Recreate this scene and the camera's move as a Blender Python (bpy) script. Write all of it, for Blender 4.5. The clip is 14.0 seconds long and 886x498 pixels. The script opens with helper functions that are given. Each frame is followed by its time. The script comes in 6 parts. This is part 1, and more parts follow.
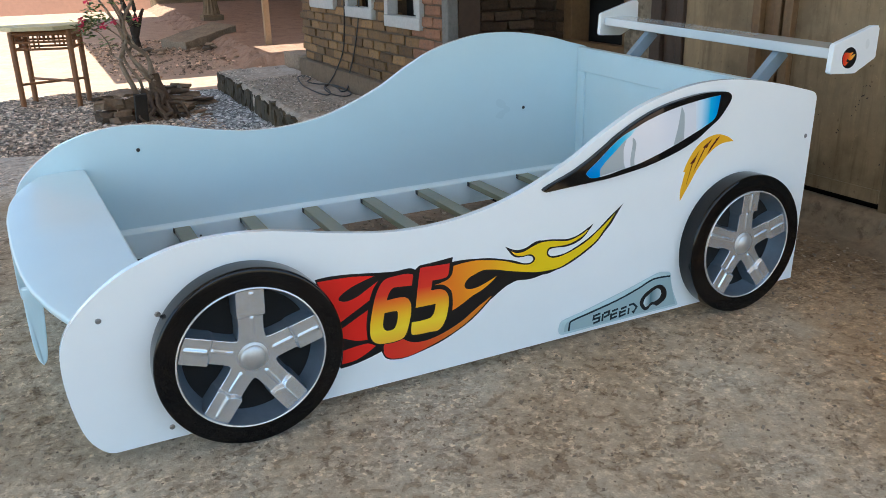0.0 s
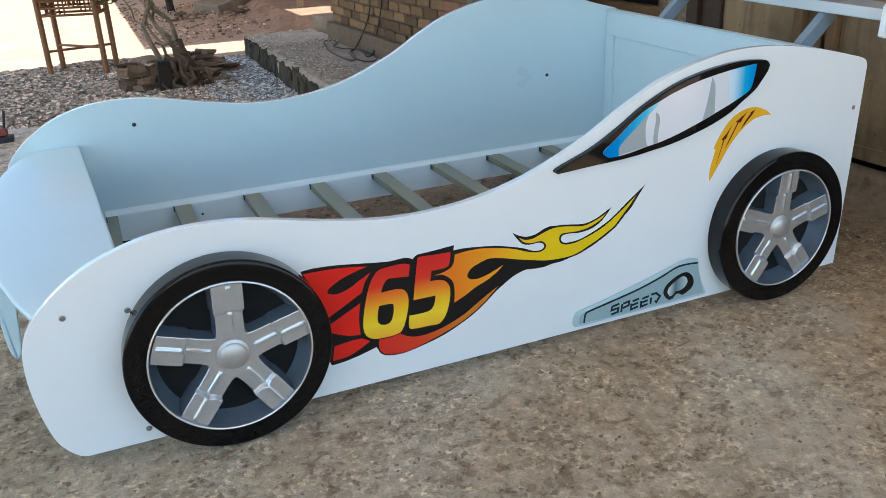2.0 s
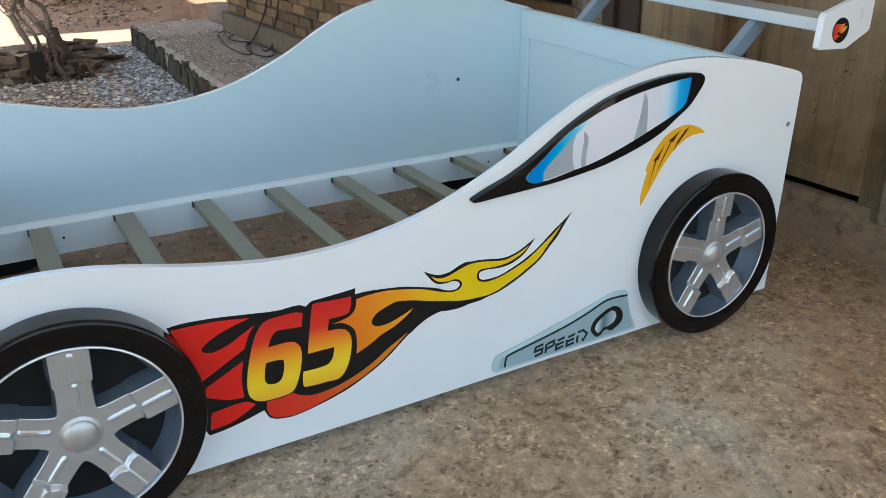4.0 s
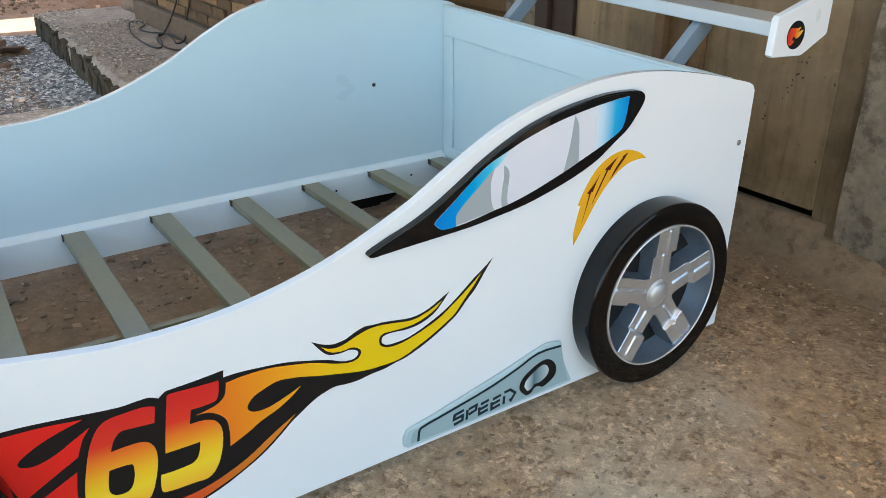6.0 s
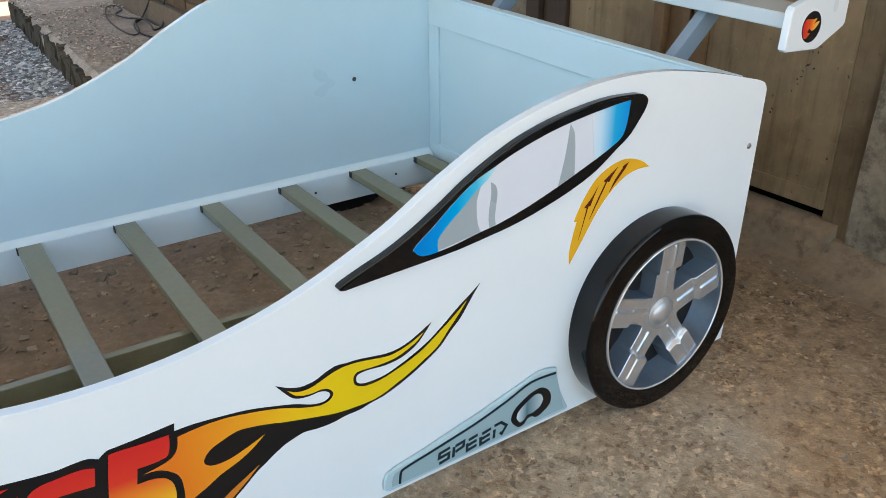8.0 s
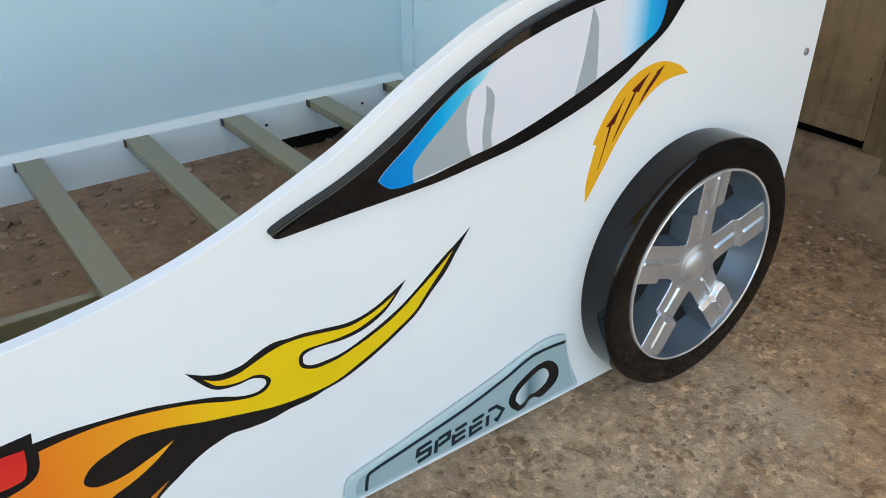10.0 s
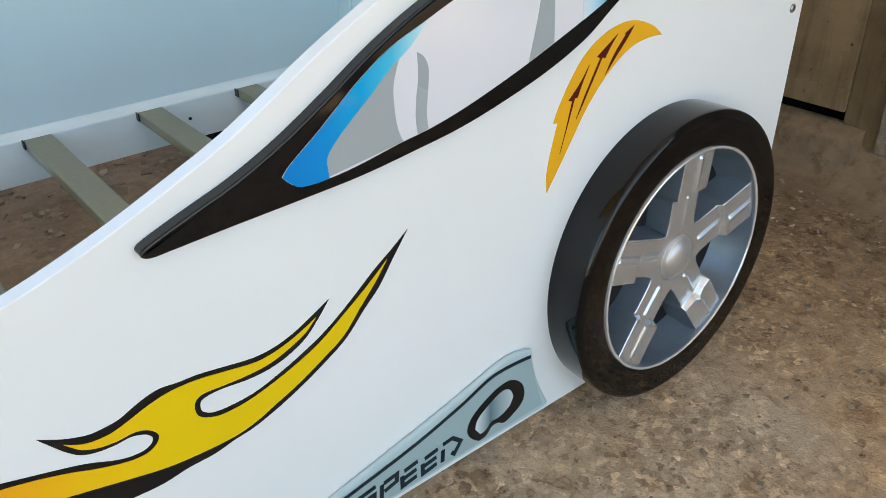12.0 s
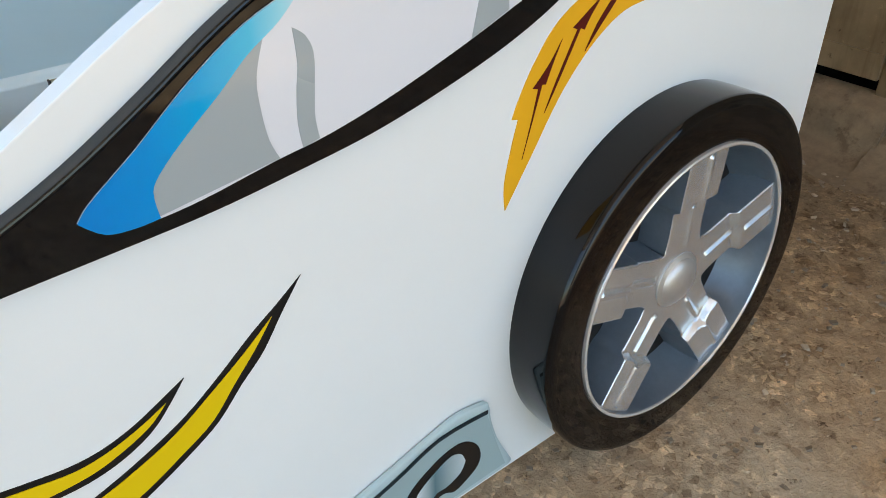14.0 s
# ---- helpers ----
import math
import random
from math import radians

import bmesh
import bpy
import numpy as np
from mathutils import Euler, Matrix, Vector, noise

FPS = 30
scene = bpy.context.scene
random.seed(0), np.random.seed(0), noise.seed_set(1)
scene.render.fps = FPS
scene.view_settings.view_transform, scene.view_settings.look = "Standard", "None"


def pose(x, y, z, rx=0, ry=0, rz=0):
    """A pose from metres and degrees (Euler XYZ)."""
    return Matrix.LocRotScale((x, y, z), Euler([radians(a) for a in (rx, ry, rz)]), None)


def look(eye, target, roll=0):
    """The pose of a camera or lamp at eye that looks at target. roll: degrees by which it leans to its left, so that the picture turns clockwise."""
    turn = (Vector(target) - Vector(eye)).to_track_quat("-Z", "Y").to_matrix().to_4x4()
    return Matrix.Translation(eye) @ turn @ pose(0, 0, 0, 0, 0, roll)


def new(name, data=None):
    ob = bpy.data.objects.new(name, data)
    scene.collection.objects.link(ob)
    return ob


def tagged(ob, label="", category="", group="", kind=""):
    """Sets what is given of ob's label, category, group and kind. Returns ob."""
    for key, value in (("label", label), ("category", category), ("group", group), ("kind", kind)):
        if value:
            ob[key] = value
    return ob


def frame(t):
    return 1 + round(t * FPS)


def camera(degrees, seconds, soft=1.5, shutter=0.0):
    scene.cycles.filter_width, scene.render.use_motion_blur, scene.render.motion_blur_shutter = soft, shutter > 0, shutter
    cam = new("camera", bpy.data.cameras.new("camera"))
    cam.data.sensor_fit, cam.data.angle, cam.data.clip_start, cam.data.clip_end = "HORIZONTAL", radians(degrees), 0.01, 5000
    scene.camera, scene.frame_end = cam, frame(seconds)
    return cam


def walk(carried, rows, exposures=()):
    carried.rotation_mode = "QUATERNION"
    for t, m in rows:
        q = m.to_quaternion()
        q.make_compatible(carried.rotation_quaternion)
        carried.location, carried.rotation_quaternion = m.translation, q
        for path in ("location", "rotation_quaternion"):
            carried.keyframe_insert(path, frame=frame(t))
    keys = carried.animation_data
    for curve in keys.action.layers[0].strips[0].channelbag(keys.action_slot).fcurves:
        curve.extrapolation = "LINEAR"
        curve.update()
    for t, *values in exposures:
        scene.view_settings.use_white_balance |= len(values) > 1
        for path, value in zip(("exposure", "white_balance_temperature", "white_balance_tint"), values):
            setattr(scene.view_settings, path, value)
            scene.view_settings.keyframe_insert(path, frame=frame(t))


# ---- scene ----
cam = camera(57.2, 14.0, 0.6)

PATH = [
    (0, (0.127, -1.842, 1.127), (0.955, -0.152, 0.451), -1.5),
    (0.5, (0.171, -1.808, 1.13), (0.986, -0.119, 0.435), -1.6),
    (1, (0.222, -1.78, 1.127), (1.005, -0.083, 0.415), -1.9),
    (1.5, (0.28, -1.753, 1.123), (1.02, -0.043, 0.397), -2.3),
    (2, (0.308, -1.714, 1.12), (1.025, -0.008, 0.361), -2.5),
    (2.5, (0.345, -1.647, 1.114), (1.067, 0.053, 0.347), -2.4),
    (3, (0.372, -1.578, 1.116), (1.153, 0.095, 0.348), -1.7),
    (5.5, (0.642, -1.241, 1.099), (1.649, 0.28, 0.279), 0.1),
    (6, (0.717, -1.188, 1.124), (1.727, 0.327, 0.297), 0.0),
    (6.5, (0.779, -1.145, 1.15), (1.785, 0.364, 0.307), -0.1),
    (7, (0.8, -1.14, 1.181), (1.804, 0.366, 0.328), -0.4),
    (7.5, (0.812, -1.109, 1.157), (1.819, 0.388, 0.295), -0.5),
    (8, (0.842, -1.046, 1.131), (1.85, 0.444, 0.256), -0.4),
    (10.5, (1.064, -0.723, 0.913), (2.106, 0.661, -0.085), -0.3),
    (11, (1.093, -0.696, 0.904), (2.161, 0.669, -0.095), -0.8),
    (11.5, (1.124, -0.668, 0.881), (2.211, 0.681, -0.118), -0.9),
    (12, (1.167, -0.638, 0.854), (2.252, 0.711, -0.147), -1.1),
    (12.5, (1.223, -0.601, 0.834), (2.308, 0.748, -0.167), -1.2),
    (13, (1.284, -0.562, 0.807), (2.366, 0.781, -0.205), -1.3),
    (13.5, (1.342, -0.519, 0.793), (2.409, 0.807, -0.258), -1.3),
    (14, (1.391, -0.481, 0.794), (2.431, 0.823, -0.31), -1.0),
]
walk(cam, [(t, look(eye, target, roll)) for t, eye, target, roll in PATH], [(0, 1.28, 5840, 1), (2, 1.31, 5870, 1), (3, 1.23, 5960, 1), (6, 1.56, 6180, 2), (8, 1.55, 6150, 2), (11, 1.61, 6430, 3), (14, 1.56, 6580, 3)])

# ---- world, sun, exposure ----
TO_SUN = Vector((-0.36, -0.42, 0.83)).normalized()
world = bpy.data.worlds.new("sky")
scene.world = world
world.use_nodes = True
sky = world.node_tree.nodes.new("ShaderNodeTexSky")
sky.sky_type, sky.sun_disc = "NISHITA", False
sky.sun_elevation = math.asin(TO_SUN.z)
sky.sun_rotation = math.atan2(TO_SUN.x, TO_SUN.y)
world.node_tree.links.new(sky.outputs["Color"], world.node_tree.nodes["Background"].inputs["Color"])
world.node_tree.nodes["Background"].inputs["Strength"].default_value = 0.15
sun = new("sun", bpy.data.lights.new("sun", "SUN"))
sun.data.energy, sun.data.angle, sun.data.color = 5.0, radians(0.5), (1.0, 0.95, 0.88)
sun.matrix_world = look(TO_SUN * 20, (0, 0, 0))


# ---- materials ----
def nodes_of(name):
    m = bpy.data.materials.new(name)
    m.use_nodes = True
    return m, m.node_tree.nodes, m.node_tree.links, m.node_tree.nodes["Principled BSDF"]


def noise_node(n, l, src, scale, detail=4.0, rough=0.6):
    t = n.new("ShaderNodeTexNoise")
    t.inputs["Scale"].default_value, t.inputs["Detail"].default_value, t.inputs["Roughness"].default_value = scale, detail, rough
    l.new(src, t.inputs["Vector"])
    return t.outputs["Fac"]


def ramp_node(n, l, fac, stops):
    r = n.new("ShaderNodeValToRGB")
    e = r.color_ramp.elements
    e[0].position, e[0].color = stops[0][0], (*stops[0][1], 1)
    e[1].position, e[1].color = stops[-1][0], (*stops[-1][1], 1)
    for p, c in stops[1:-1]:
        e.new(p).color = (*c, 1)
    l.new(fac, r.inputs["Fac"])
    return r.outputs["Color"]


def mix_node(n, l, fac, a, b, how="MIX"):
    m = n.new("ShaderNodeMix")
    m.data_type, m.blend_type = "RGBA", how
    for value, slot in ((fac, 0), (a, 6), (b, 7)):
        if hasattr(value, "links"):
            l.new(value, m.inputs[slot])
        else:
            m.inputs[slot].default_value = value if slot == 0 else (*value, 1)
    return m.outputs[2]


def surface(name, color, rough=0.6, dark=0.75, scales=(3.0, 40.0), bump=0.1, metal=0.0, coat=0.0, piece=0.0, stain=None, stain_at=(0.55, 0.7), bump_scale=None):
    """A surface whose colour wanders at two scales, with stains of their own colour and fine relief. piece: how far single pieces differ."""
    m, n, l, p = nodes_of(name)
    at = n.new("ShaderNodeTexCoord").outputs["Object"]
    low = tuple(c * dark for c in color)
    c = ramp_node(n, l, noise_node(n, l, at, scales[0]), [(0.3, low), (0.7, color)])
    fine = noise_node(n, l, at, scales[1], 6.0, 0.7)
    c = mix_node(n, l, 0.5, c, ramp_node(n, l, fine, [(0.3, tuple(x * (dark * 0.9) for x in color)), (0.72, tuple(min(1, x * 1.12) for x in color))]))
    if stain:
        mask = ramp_node(n, l, noise_node(n, l, at, scales[0] * 2.3, 8.0, 0.7), [(stain_at[0], (0, 0, 0)), (stain_at[1], (1, 1, 1))])
        c = mix_node(n, l, mask, c, stain)
    if piece:
        r = n.new("ShaderNodeObjectInfo").outputs["Random"]
        c = mix_node(n, l, 1.0, c, ramp_node(n, l, r, [(0.0, (1 - piece,) * 3), (1.0, (1, 1, 1))]), "MULTIPLY")
    l.new(c, p.inputs["Base Color"])
    p.inputs["Roughness"].default_value, p.inputs["Metallic"].default_value, p.inputs["Coat Weight"].default_value = rough, metal, coat
    p.inputs["Coat Roughness"].default_value = 0.08
    b = n.new("ShaderNodeBump")
    b.inputs["Strength"].default_value, b.inputs["Distance"].default_value = bump, 0.004
    l.new(noise_node(n, l, at, bump_scale or scales[1], 5.0, 0.6), b.inputs["Height"])
    l.new(b.outputs["Normal"], p.inputs["Normal"])
    return m


def gloss_paint(name, color, rough=0.25, wave=0.04, coat=0.3):
    """Brushed or sprayed enamel: nearly even colour, faint dust, long soft waves in the gloss."""
    m, n, l, p = nodes_of(name)
    at = n.new("ShaderNodeTexCoord").outputs["Object"]
    c = ramp_node(n, l, noise_node(n, l, at, 4.0, 5.0), [(0.25, tuple(x * 0.955 for x in color)), (0.75, color)])
    l.new(c, p.inputs["Base Color"])
    r = ramp_node(n, l, noise_node(n, l, at, 3.0, 3.0), [(0.3, (rough * 0.9,) * 3), (0.7, (rough * 1.15,) * 3)])
    l.new(r, p.inputs["Roughness"])
    p.inputs["Coat Weight"].default_value, p.inputs["Coat Roughness"].default_value = coat, 0.06
    b = n.new("ShaderNodeBump")
    b.inputs["Strength"].default_value, b.inputs["Distance"].default_value = wave, 0.01
    l.new(noise_node(n, l, at, 7.0, 1.5), b.inputs["Height"])
    l.new(b.outputs["Normal"], p.inputs["Normal"])
    return m


def gradient_paint(name, axis, stops, tilt=0.0, coat=0.0):
    """Enamel that blends from colour to colour along x or z. stops: metres and colour."""
    m, n, l, p = nodes_of(name)
    at = n.new("ShaderNodeSeparateXYZ")
    l.new(n.new("ShaderNodeTexCoord").outputs["Object"], at.inputs[0])
    lo, hi = stops[0][0], stops[-1][0]
    skew = n.new("ShaderNodeMath")
    skew.operation = "MULTIPLY_ADD"
    skew.inputs[1].default_value = tilt
    l.new(at.outputs[2 if axis == "x" else 0], skew.inputs[0])
    l.new(at.outputs[0 if axis == "x" else 2], skew.inputs[2])
    span = n.new("ShaderNodeMapRange")
    span.inputs["From Min"].default_value, span.inputs["From Max"].default_value = lo, hi
    l.new(skew.outputs[0], span.inputs["Value"])
    c = ramp_node(n, l, span.outputs["Result"], [((s - lo) / (hi - lo), col) for s, col in stops])
    l.new(c, p.inputs["Base Color"])
    p.inputs["Roughness"].default_value, p.inputs["Specular IOR Level"].default_value = 0.3, 0.12
    p.inputs["Coat Weight"].default_value, p.inputs["Coat Roughness"].default_value = coat, 0.03
    return m


def streaked(name, color, low, rough):
    """Old painted sheet or board: blotches, runs down its height, pale rubbed specks and dark knocks."""
    m, n, l, p = nodes_of(name)
    at = n.new("ShaderNodeTexCoord").outputs["Object"]
    runs = n.new("ShaderNodeMapping")
    runs.inputs["Scale"].default_value = (1.0, 1.0, 0.09)
    l.new(at, runs.inputs["Vector"])
    mid = tuple((a + b) / 2 for a, b in zip(color, low))
    c = ramp_node(n, l, noise_node(n, l, at, 2.6, 7.0, 0.64), [(0.36, low), (0.47, mid), (0.60, color)])
    run = ramp_node(n, l, noise_node(n, l, runs.outputs["Vector"], 24.0, 5.0, 0.6), [(0.36, (0.66, 0.62, 0.58)), (0.48, (1, 1, 1)), (0.58, (1, 1, 1)), (0.68, (1.22, 1.2, 1.16))])
    c = mix_node(n, l, 0.75, c, run, "MULTIPLY")
    knocks = noise_node(n, l, at, 46.0, 5.0, 0.6)
    c = mix_node(n, l, 0.8, c, ramp_node(n, l, knocks, [(0.28, (0.42, 0.37, 0.32)), (0.34, (1, 1, 1)), (0.64, (1, 1, 1)), (0.70, (1.3, 1.28, 1.24))]), "MULTIPLY")
    l.new(c, p.inputs["Base Color"])
    p.inputs["Roughness"].default_value, p.inputs["Specular IOR Level"].default_value = rough, 0.3
    b = n.new("ShaderNodeBump")
    b.inputs["Strength"].default_value, b.inputs["Distance"].default_value = 0.3, 0.004
    l.new(knocks, b.inputs["Height"])
    l.new(b.outputs["Normal"], p.inputs["Normal"])
    return m


WHITE = gloss_paint("white_enamel", (0.785, 0.81, 0.80), 0.3, 0.03, 0.2)
ICE = gloss_paint("ice_blue_enamel", (0.615, 0.78, 0.83), 0.3, 0.06, 0.4)
# white enamel with the sky's blue on the edges put into its colour
EDGE_SKY_TINT = gloss_paint("sky_tinted_edge_enamel", (0.77, 0.87, 0.93), 0.2, 0.03, 0.8)
RAIL_PAINT = gloss_paint("pale_rail_enamel", (0.72, 0.86, 0.90), 0.3, 0.05, 0.2)
BLACK = gloss_paint("black_gloss", (0.0025, 0.0025, 0.003), 0.03, 0.03, 0.0)
BLACK.node_tree.nodes["Principled BSDF"].inputs["Specular IOR Level"].default_value = 0.34
BLACK_TRIM = gloss_paint("black_trim_gloss", (0.004, 0.004, 0.0045), 0.04, 0.03, 0.0)
BLACK_TRIM.node_tree.nodes["Principled BSDF"].inputs["Specular IOR Level"].default_value = 0.4
BLACK_FLAT = gloss_paint("black_print", (0.009, 0.008, 0.008), 0.35, 0.02, 0.0)
BLACK_FLAT.node_tree.nodes["Principled BSDF"].inputs["Specular IOR Level"].default_value = 0.25
SILVER = surface("silver_paint", (0.61, 0.635, 0.655), 0.27, 0.95, (6, 60), 0.04, 0.75, 0.5)
SILVER_RIM = surface("bright_rim_paint", (0.74, 0.73, 0.72), 0.24, 0.95, (6, 60), 0.04, 0.6, 0.5)
SILVER_SATIN = surface("silver_satin_cap", (0.58, 0.58, 0.57), 0.42, 0.93, (6, 60), 0.05, 0.8)
# the silver again, darkened and blued for the shade on barrel and flanks
SILVER_SHADED = surface("silver_paint_shaded", (0.14, 0.178, 0.22), 0.34, 0.9, (6, 60), 0.05, 0.35, 0.2)
OLIVE = surface("olive_slat_paint", (0.205, 0.197, 0.112), 0.3, 0.88, (4, 60), 0.05, 0.0, 0.35)
RED = gloss_paint("red_print", (0.70, 0.022, 0.014), 0.3, 0.02, 0.0)
RED.node_tree.nodes["Principled BSDF"].inputs["Specular IOR Level"].default_value = 0.15
STEEL = surface("bolt_steel", (0.35, 0.34, 0.33), 0.35, 0.7, (20, 200), 0.1, 0.9)
PLATE_GREY = gloss_paint("grey_blue_print", (0.315, 0.425, 0.44), 0.3, 0.02, 0.2)
PLATE_EDGE = gloss_paint("grey_blue_edge", (0.435, 0.555, 0.575), 0.3, 0.02, 0.2)
PLATE_DARK = gloss_paint("dark_teal_print", (0.012, 0.022, 0.028), 0.4, 0.02, 0.0)
PLATE_DARK.node_tree.nodes["Principled BSDF"].inputs["Specular IOR Level"].default_value = 0.15
GLASS_GREY = gloss_paint("grey_print", (0.33, 0.38, 0.395), 0.28, 0.02, 0.9)
PANE_WHITE = gloss_paint("pane_white_print", (0.70, 0.72, 0.76), 0.22, 0.02, 0.9)
FEATHER_GOLD = gloss_paint("amber_print", (0.76, 0.40, 0.018), 0.3, 0.02, 0.0)
FEATHER_GOLD.node_tree.nodes["Principled BSDF"].inputs["Specular IOR Level"].default_value = 0.15
MAROON = gloss_paint("maroon_print", (0.085, 0.010, 0.008), 0.3, 0.02, 0.0)
MAROON.node_tree.nodes["Principled BSDF"].inputs["Specular IOR Level"].default_value = 0.15
NUMBER = gradient_paint("number_fade", "z", [(0.135, (0.80, 0.40, 0.03)), (0.175, (0.85, 0.61, 0.03)), (0.20, (0.82, 0.50, 0.02)), (0.245, (0.75, 0.20, 0.02)), (0.275, (0.64, 0.04, 0.02)), (0.32, (0.58, 0.025, 0.02))])
GOLD = gradient_paint("flame_fade", "x", [(1.05, (0.74, 0.19, 0.015)), (1.17, (0.80, 0.34, 0.015)), (1.25, (0.80, 0.49, 0.010)), (1.33, (0.75, 0.53, 0.008)), (1.62, (0.71, 0.51, 0.008))])
EMBER = gradient_paint("ember_fade", "x", [(0.84, (0.62, 0.03, 0.02)), (0.95, (0.62, 0.05, 0.02)), (1.06, (0.55, 0.16, 0.02)), (1.18, (0.62, 0.22, 0.02))])
BLUE_IN = gradient_paint("blue_fade_front", "x", [(1.49, (0.0, 0.20, 0.57)), (1.53, (0.0, 0.24, 0.60)), (1.57, (0.0, 0.33, 0.64)), (1.61, (0.06, 0.46, 0.67)), (1.635, (0.28, 0.62, 0.72)), (1.665, (0.70, 0.74, 0.77))], 0.0, 0.6)
BLUE_OUT = gradient_paint("blue_fade_rear", "x", [(1.870, (0.70, 0.72, 0.76)), (1.895, (0.50, 0.68, 0.79)), (1.930, (0.02, 0.38, 0.67)), (1.975, (0.0, 0.20, 0.62))], 0.0, 0.9)
RING_FADE = gradient_paint("ring_fade", "x", [(1.72, (0.70, 0.76, 0.76)), (1.75, (0.10, 0.18, 0.20)), (1.80, (0.55, 0.62, 0.63))])

CONCRETE_WALL = surface("rough_concrete", (0.31, 0.252, 0.178), 0.9, 0.42, (3.2, 30), 1.0, stain=(0.115, 0.092, 0.062), stain_at=(0.50, 0.58))
DOOR_SHEET = streaked("faded_door_sheet", (0.285, 0.208, 0.118), (0.165, 0.115, 0.062), 0.5)
DOOR_WOOD = surface("brown_door_wood", (0.20, 0.115, 0.05), 0.6, 0.55, (4, 50), 0.3)
JAMB_WOOD = streaked("olive_brown_jamb", (0.20, 0.145, 0.082), (0.105, 0.072, 0.038), 0.6)
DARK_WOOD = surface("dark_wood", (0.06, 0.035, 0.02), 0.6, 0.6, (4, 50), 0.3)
# near-black colour stands in for the darkness of unlit insides
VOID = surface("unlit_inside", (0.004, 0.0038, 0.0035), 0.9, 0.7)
BRICK = surface("yellow_brown_brick", (0.37, 0.207, 0.078), 0.9, 0.5, (9, 60), 0.8, piece=0.62, stain=(0.15, 0.10, 0.065), stain_at=(0.5, 0.66))
# darker copy of the brick; the recess's shade is put into its colour
BRICK_SHADED = surface("shade_darkened_brick", (0.20, 0.125, 0.072), 0.9, 0.5, (9, 60), 0.8, piece=0.5, stain=(0.10, 0.068, 0.044), stain_at=(0.5, 0.66))
PIER = surface("grey_cement_pier", (0.19, 0.185, 0.165), 0.9, 0.6, (4, 40), 0.5, stain=(0.10, 0.09, 0.07))
# darker and bluer than the wing board
STRUT = gloss_paint("dark_blue_grey_gloss", (0.22, 0.30, 0.37), 0.1, 0.03, 0.5)
WING = gloss_paint("pale_wing_enamel", (0.57, 0.66, 0.71), 0.16, 0.05, 0.6)
BRICK_RED = surface("orange_brick", (0.40, 0.19, 0.10), 0.9, 0.5, (9, 60), 0.8, piece=0.4, stain=(0.2, 0.12, 0.08), stain_at=(0.5, 0.66))
MORTAR = surface("brown_mortar", (0.14, 0.095, 0.058), 0.95, 0.5, (6, 70), 1.0, stain=(0.19, 0.125, 0.075), stain_at=(0.58, 0.72))
PLASTER = surface("brown_plaster", (0.20, 0.135, 0.078), 0.9, 0.55, (5, 40), 0.7, stain=(0.10, 0.07, 0.042))
PAINTED_WOOD = surface("chalky_white_frame", (0.47, 0.46, 0.43), 0.7, 0.8, (6, 50), 0.2, stain=(0.35, 0.33, 0.30), stain_at=(0.6, 0.75))
SLAB = surface("pebbly_concrete", (0.56, 0.46, 0.355), 0.95, 0.45, (6, 45), 1.0, stain=(0.30, 0.235, 0.17), stain_at=(0.50, 0.66))
STONE = surface("broken_stone", (0.42, 0.275, 0.17), 0.9, 0.45, (8, 60), 0.8, piece=0.7)
EDGE_STONE = surface("dark_edge_stone", (0.125, 0.093, 0.053), 0.95, 0.45, (9, 60), 0.9, piece=0.4)
EARTH = surface("red_earth", (0.56, 0.37, 0.25), 0.95, 0.6, (3.0, 40), 1.0, stain=(0.38, 0.235, 0.15), stain_at=(0.5, 0.66))
BANK_EARTH = surface("packed_red_earth", (0.40, 0.235, 0.15), 0.95, 0.6, (2.5, 30), 1.0, stain=(0.22, 0.125, 0.075), stain_at=(0.5, 0.68))
BARK = surface("grey_bark", (0.34, 0.25, 0.17), 0.9, 0.55, (12, 80), 0.6)
LEAF = surface("leaf", (0.21, 0.25, 0.065), 0.5, 0.6, (10, 60), 0.1)
PETAL = surface("pink_petal", (0.70, 0.06, 0.12), 0.5, 0.8, (20, 80), 0.1)
POT_BLACK = surface("black_pot", (0.03, 0.03, 0.035), 0.6, 0.7, (8, 60), 0.2)
TABLE_TOP = surface("pale_tabletop", (0.58, 0.49, 0.27), 0.5, 0.85, (5, 50), 0.1)
CANE = surface("brown_cane", (0.29, 0.125, 0.046), 0.5, 0.6, (8, 60), 0.2)
CABLE_BLACK = surface("black_cable", (0.03, 0.028, 0.026), 0.5, 0.8, (20, 90), 0.1)
# sheet of the unseen roofs, kept pale and bluish to bounce light down
SHEET = surface("roof_sheet", (0.77, 0.825, 0.85), 0.6, 0.85, (2, 30), 0.2)
FAR_WALL = surface("peach_wall", (0.26, 0.135, 0.09), 0.9, 0.85, (1, 10), 0.2)
YARD_CONCRETE = surface("brown_yard_concrete", (0.33, 0.245, 0.165), 0.95, 0.5, (5, 40), 0.8, stain=(0.17, 0.12, 0.08))
DARK_BARK = surface("dark_bark", (0.030, 0.021, 0.014), 0.9, 0.6, (10, 60), 0.6)
DULL_LEAF = surface("dull_blue_leaf", (0.10, 0.14, 0.15), 0.6, 0.6, (10, 60), 0.1)
ROOT = surface("brown_root", (0.16, 0.10, 0.06), 0.9, 0.45, (14, 80), 0.8)


def span_node(n, l, value, low, high):
    span = n.new("ShaderNodeMapRange")
    span.inputs["From Min"].default_value, span.inputs["From Max"].default_value = low, high
    l.new(value, span.inputs["Value"])
    return span.outputs["Result"]


